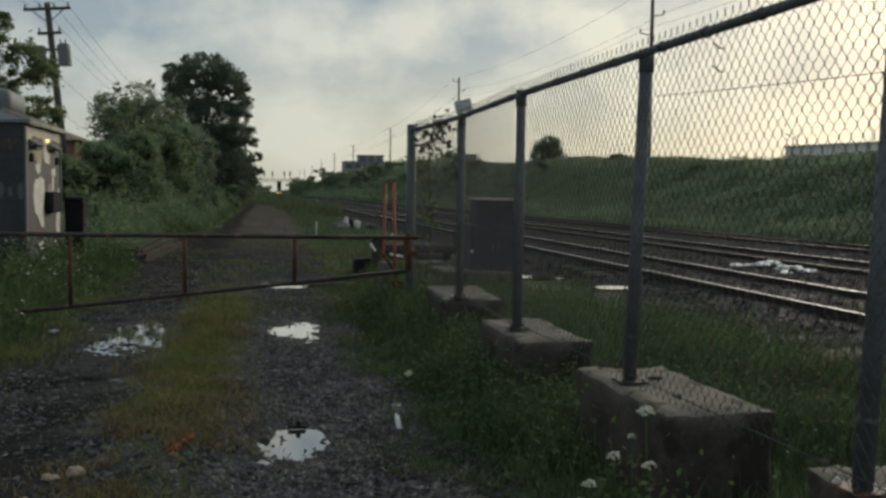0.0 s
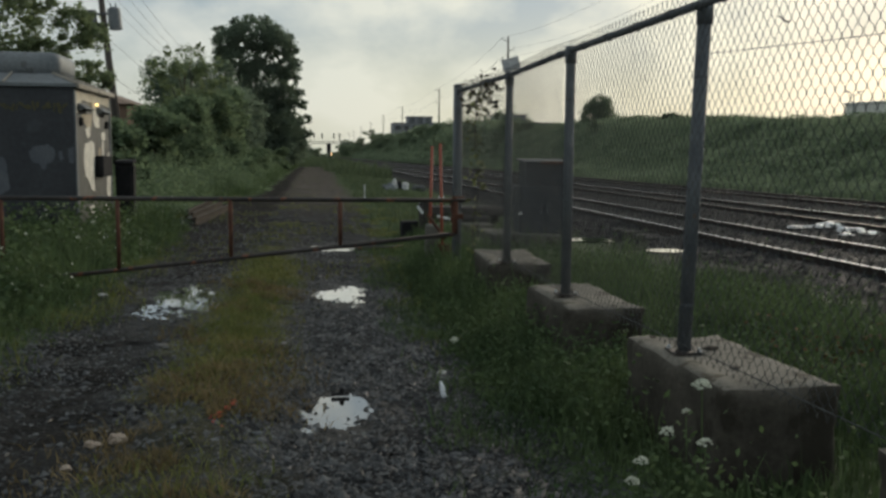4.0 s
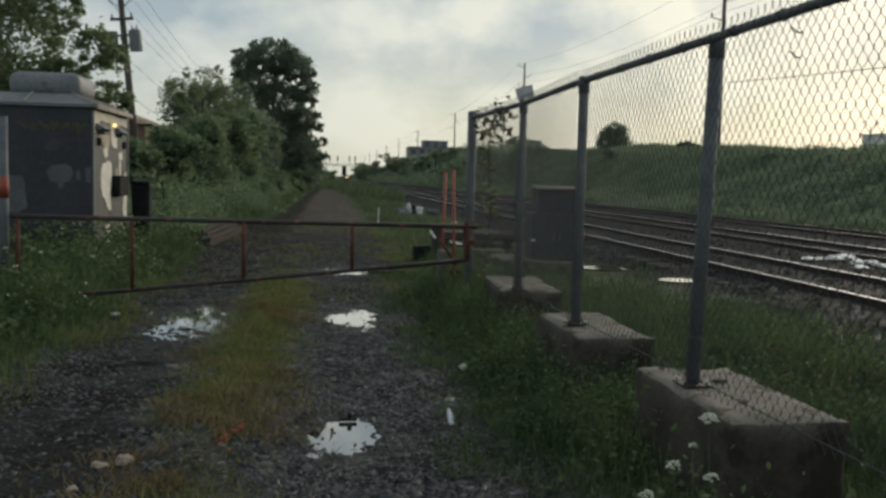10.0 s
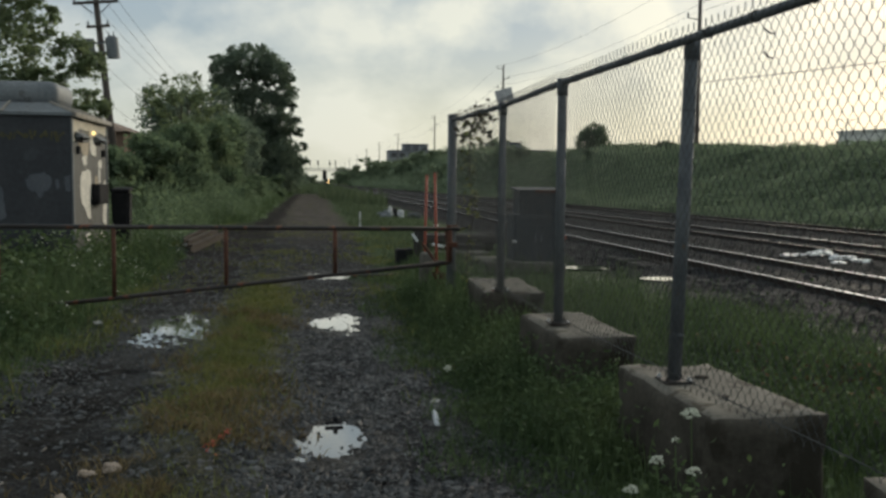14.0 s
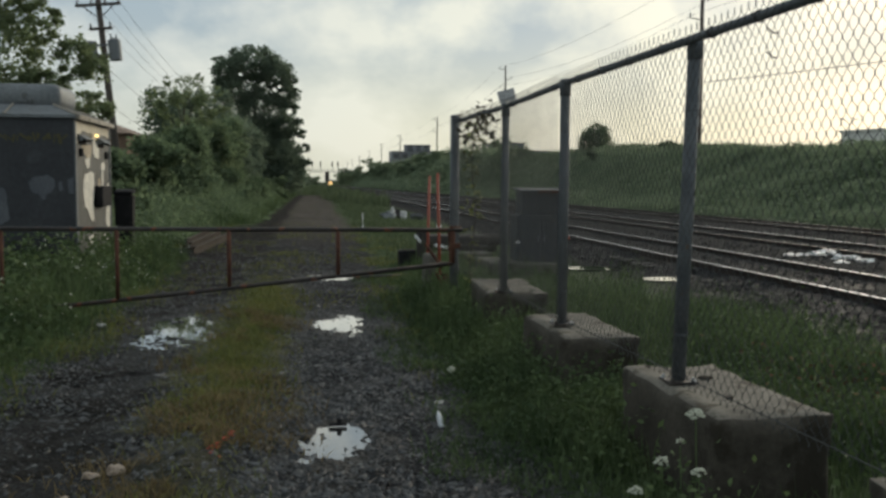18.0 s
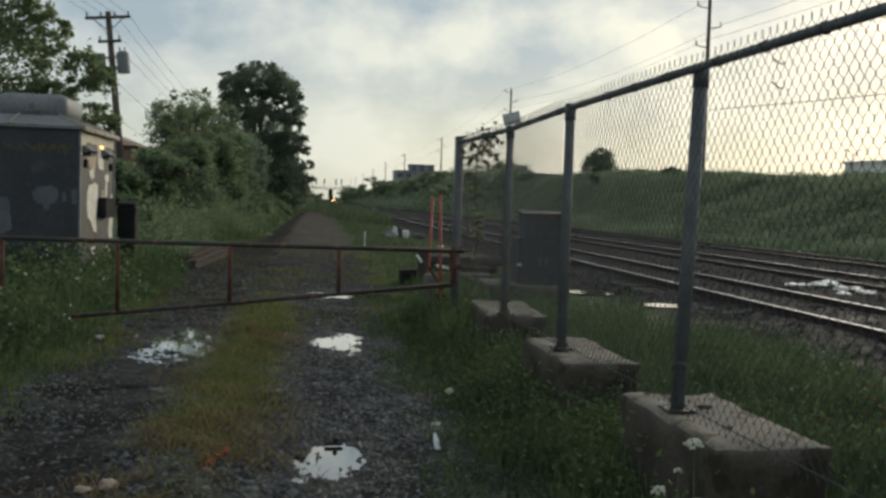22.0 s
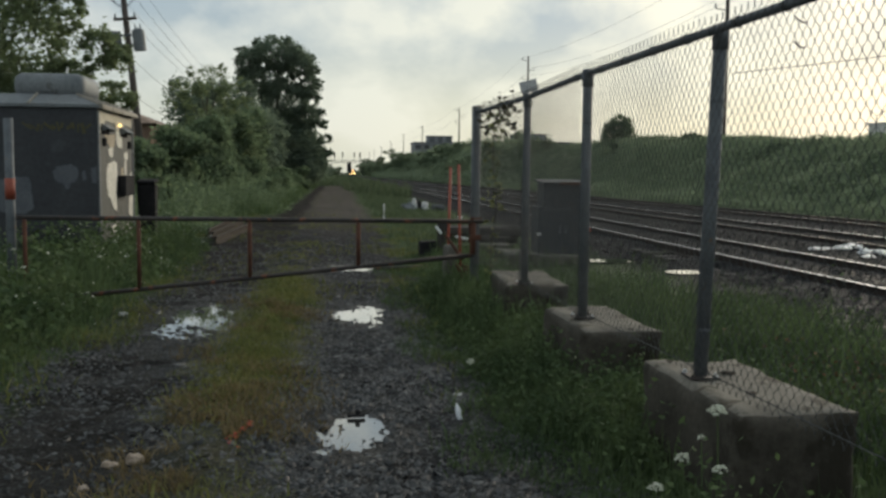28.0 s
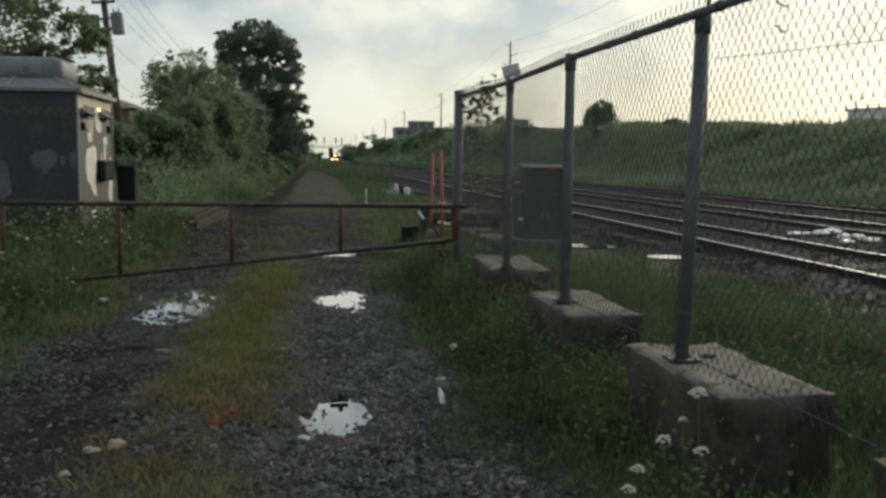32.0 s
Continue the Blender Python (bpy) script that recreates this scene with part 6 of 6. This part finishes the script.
def build_gravel():
    rng = np.random.default_rng(5)
    base = np.array([[1, 0, -0.5], [-1, 0, -0.5], [0, 1, -0.5], [0, -1, -0.5], [0, 0, 1]], float)
    tri = np.array([[0, 2, 4], [2, 1, 4], [1, 3, 4], [3, 0, 4]])

    def stones(name, x, y, size, mat, label, lift=0.0):
        n = len(x)
        A = rng.normal(size=(n, 3, 3)) * 0.35 + np.eye(3) * rng.uniform(0.6, 1.1, (n, 1, 3))
        V = np.einsum("nij,kj->nki", A, base) * (size[:, None, None]) * np.array([1, 1, 0.5])
        a = rng.uniform(0, 6.28, n)
        c, s = np.cos(a), np.sin(a)
        V = np.stack([V[..., 0] * c[:, None] - V[..., 1] * s[:, None], V[..., 0] * s[:, None] + V[..., 1] * c[:, None], V[..., 2]], -1)
        V += np.stack([x, y, ground_z(x, y) + size * 0.15 + lift], 1)[:, None]
        F = (np.arange(n)[:, None, None] * 5 + tri[None]).reshape(-1, 3)
        stuff(np_mesh(name, V.reshape(-1, 3), F, mat), label, "gravel")

    lane_far = lambda x, y: smooth(1.5, 0.9, x) * smooth(-3.4, -2.4, x) * dry(x, y) * smooth(30, 12, y)
    x, y = scatter(rng, 30000, -3.4, 1.6, 11.5, 28, lane_far)
    stones("far_lane_gravel", x, y, rng.gamma(3, 0.0034, len(x)) + 0.003, STONE, "dark grey crushed stone on the lane past the gate")
    lane = lambda x, y: smooth(1.8, 1.0, x + 0.15 * wavy(x, y, 2, 1)) * smooth(-3.0, -2.2, x) * (1 - 0.75 * np.exp(-((x + 0.7) / 0.33) ** 2)) * dry(x, y) * smooth(15, 6, y) * (0.5 + 0.5 * smooth(-1.3, -0.6, x)) * (1 - 0.72 * np.exp(-((x + 1.5 + 0.1 * wavy(x, y, 0.8, 3)) / 0.34) ** 2) - 0.5 * np.exp(-((x - 0.18) / 0.25) ** 2) * smooth(6.2, 7.2, y)) * np.clip(0.75 + 0.5 * wavy(x, y, 1.4, 6), 0.15, 1)
    x, y = scatter(rng, 265000, -3, 1.8, -3, 12, lane)
    stones("lane_gravel", x, y, rng.gamma(2.8, 0.0036, len(x)) + 0.0025, STONE, "dark grey crushed stone on the lane")
    x, y = scatter(rng, 16000, -2.2, 0.9, 4.8, 15.8, lambda x, y: (1 - dry(x, y)) * 0.45)
    stones("puddle_stones", x, y, rng.gamma(4, 0.0042, len(x)) + 0.004, STONE, "stones standing out of the puddles")
    x, y = scatter(rng, 110000, 4.6, 16.8, 8, 46, lambda x, y: smooth(4.5, 5.4, x) * smooth(17.2, 16.4, x) * off_water(x, y) * (1 - 0.6 * smooth(20, 46, y)))
    stones("track_ballast", x, y, rng.gamma(4, 0.0052, len(x)) + 0.006, BALLAST, "dark crushed ballast round the tracks")


build_gravel()


# ---- flowers and the vine on the fence ----
def build_flower(x, y, h, r, seed):
    rng = random.Random(seed)
    t = thing("wild_carrot", on_ground(x, y), "white wild carrot flower on a thin green stem", "flower", "wild carrot flowers")
    top = Vector((0.0, 0.0, h))
    bm = fresh()
    rod(bm, (0, 0, -0.02), top * 0.5 + Vector((0.01, 0, 0)), 0.004, 0.0035, seg=6)
    rod(bm, top * 0.5 + Vector((0.01, 0, 0)), top, 0.0035, 0.003, seg=6)
    part("stem", bm, WEED, t)
    bm = fresh()
    for k in range(34):
        a, q = rng.uniform(0, 6.28), math.sqrt(rng.random()) * r
        c = top + Vector((math.cos(a) * q, math.sin(a) * q, 0.03 - q * q / r * 0.7 + rng.uniform(-0.006, 0.006)))
        bmesh.ops.create_icosphere(bm, subdivisions=1, radius=r * rng.uniform(0.14, 0.24), matrix=Matrix.Translation(c) @ Matrix.Diagonal((1, 1, 0.85, 1)))
    part("umbel", bm, PETAL, t, "flat white flower head")


for k, (x, y, h, r) in enumerate(((1.694, 3.75, 0.52, 0.042), (1.478, 3.6, 0.36, 0.034), (1.323, 3.5, 0.30, 0.032), (1.556, 3.4, 0.36, 0.032), (1.558, 3.6, 0.43, 0.020), (1.212, 3.3, 0.30, 0.028), (1.062, 6.9, 0.11, 0.04), (-3.2, 9.6, 0.55, 0.026), (-3.5, 10.2, 0.7, 0.026), (-2.9, 11.4, 0.5, 0.026), (-3.0, 12.6, 0.6, 0.03), (-2.8, 13.2, 0.5, 0.03))):
    build_flower(x, y, h, r, 100 + k)


def stuff_leaves(*args):
    return tagged(leaves(*args), kind="stuff")


def build_vine():
    rng = np.random.default_rng(9)
    t = thing("fence_vine", pose(1.74, 9.8, 0.0), "half-dead vine climbing the fence mesh", "vine")
    bm = fresh()
    pts = [Vector((0.02 * math.sin(k * 1.1), 0.10 * math.sin(k * 0.6), 0.05 + 0.17 * k)) for k in range(14)]
    for p, q in zip(pts, pts[1:]):
        rod(bm, p, q, 0.006, seg=6)
    part("stem", bm, BARK, t)
    P = np.array([p[:] for p in pts])[rng.integers(0, 14, 160)] + rng.normal(0, 0.05, (160, 3))
    stuff_leaves("lower_leaf_spray", P, 0.07, material("yellowing_leaf", (0.12, 0.14, 0.04), (0.22, 0.22, 0.08), 5, 0.8, bump=0, island=0.5), rng, t)
    P = np.stack([rng.normal(0.05, 0.05, 190), rng.uniform(-0.85, 0.85, 190), 2.33 + rng.normal(0, 0.07, 190)], 1)
    P[:, 2] -= 0.30 * rng.random(190) * (np.sin(P[:, 1] * 9) > 0.2)
    stuff_leaves("top_leaf_spray", P, 0.07, material("withered_leaf", (0.05, 0.045, 0.03), (0.10, 0.085, 0.05), 5, 0.9, bump=0, island=0.5), rng, t)


build_vine()


# ---- what moves ----
def motions():
    # the locomotive runs towards the camera along the near track
    walk(TRAIN, [(t, pose(TRACKS[0] + 0.75 + bend(y), y, RAIL_TOP, 0, 0, -0.85)) for t, y in ((0.0, 1070), (8.0, 905), (16.0, 740), (24.0, 580), (32.0, 420))])


motions()
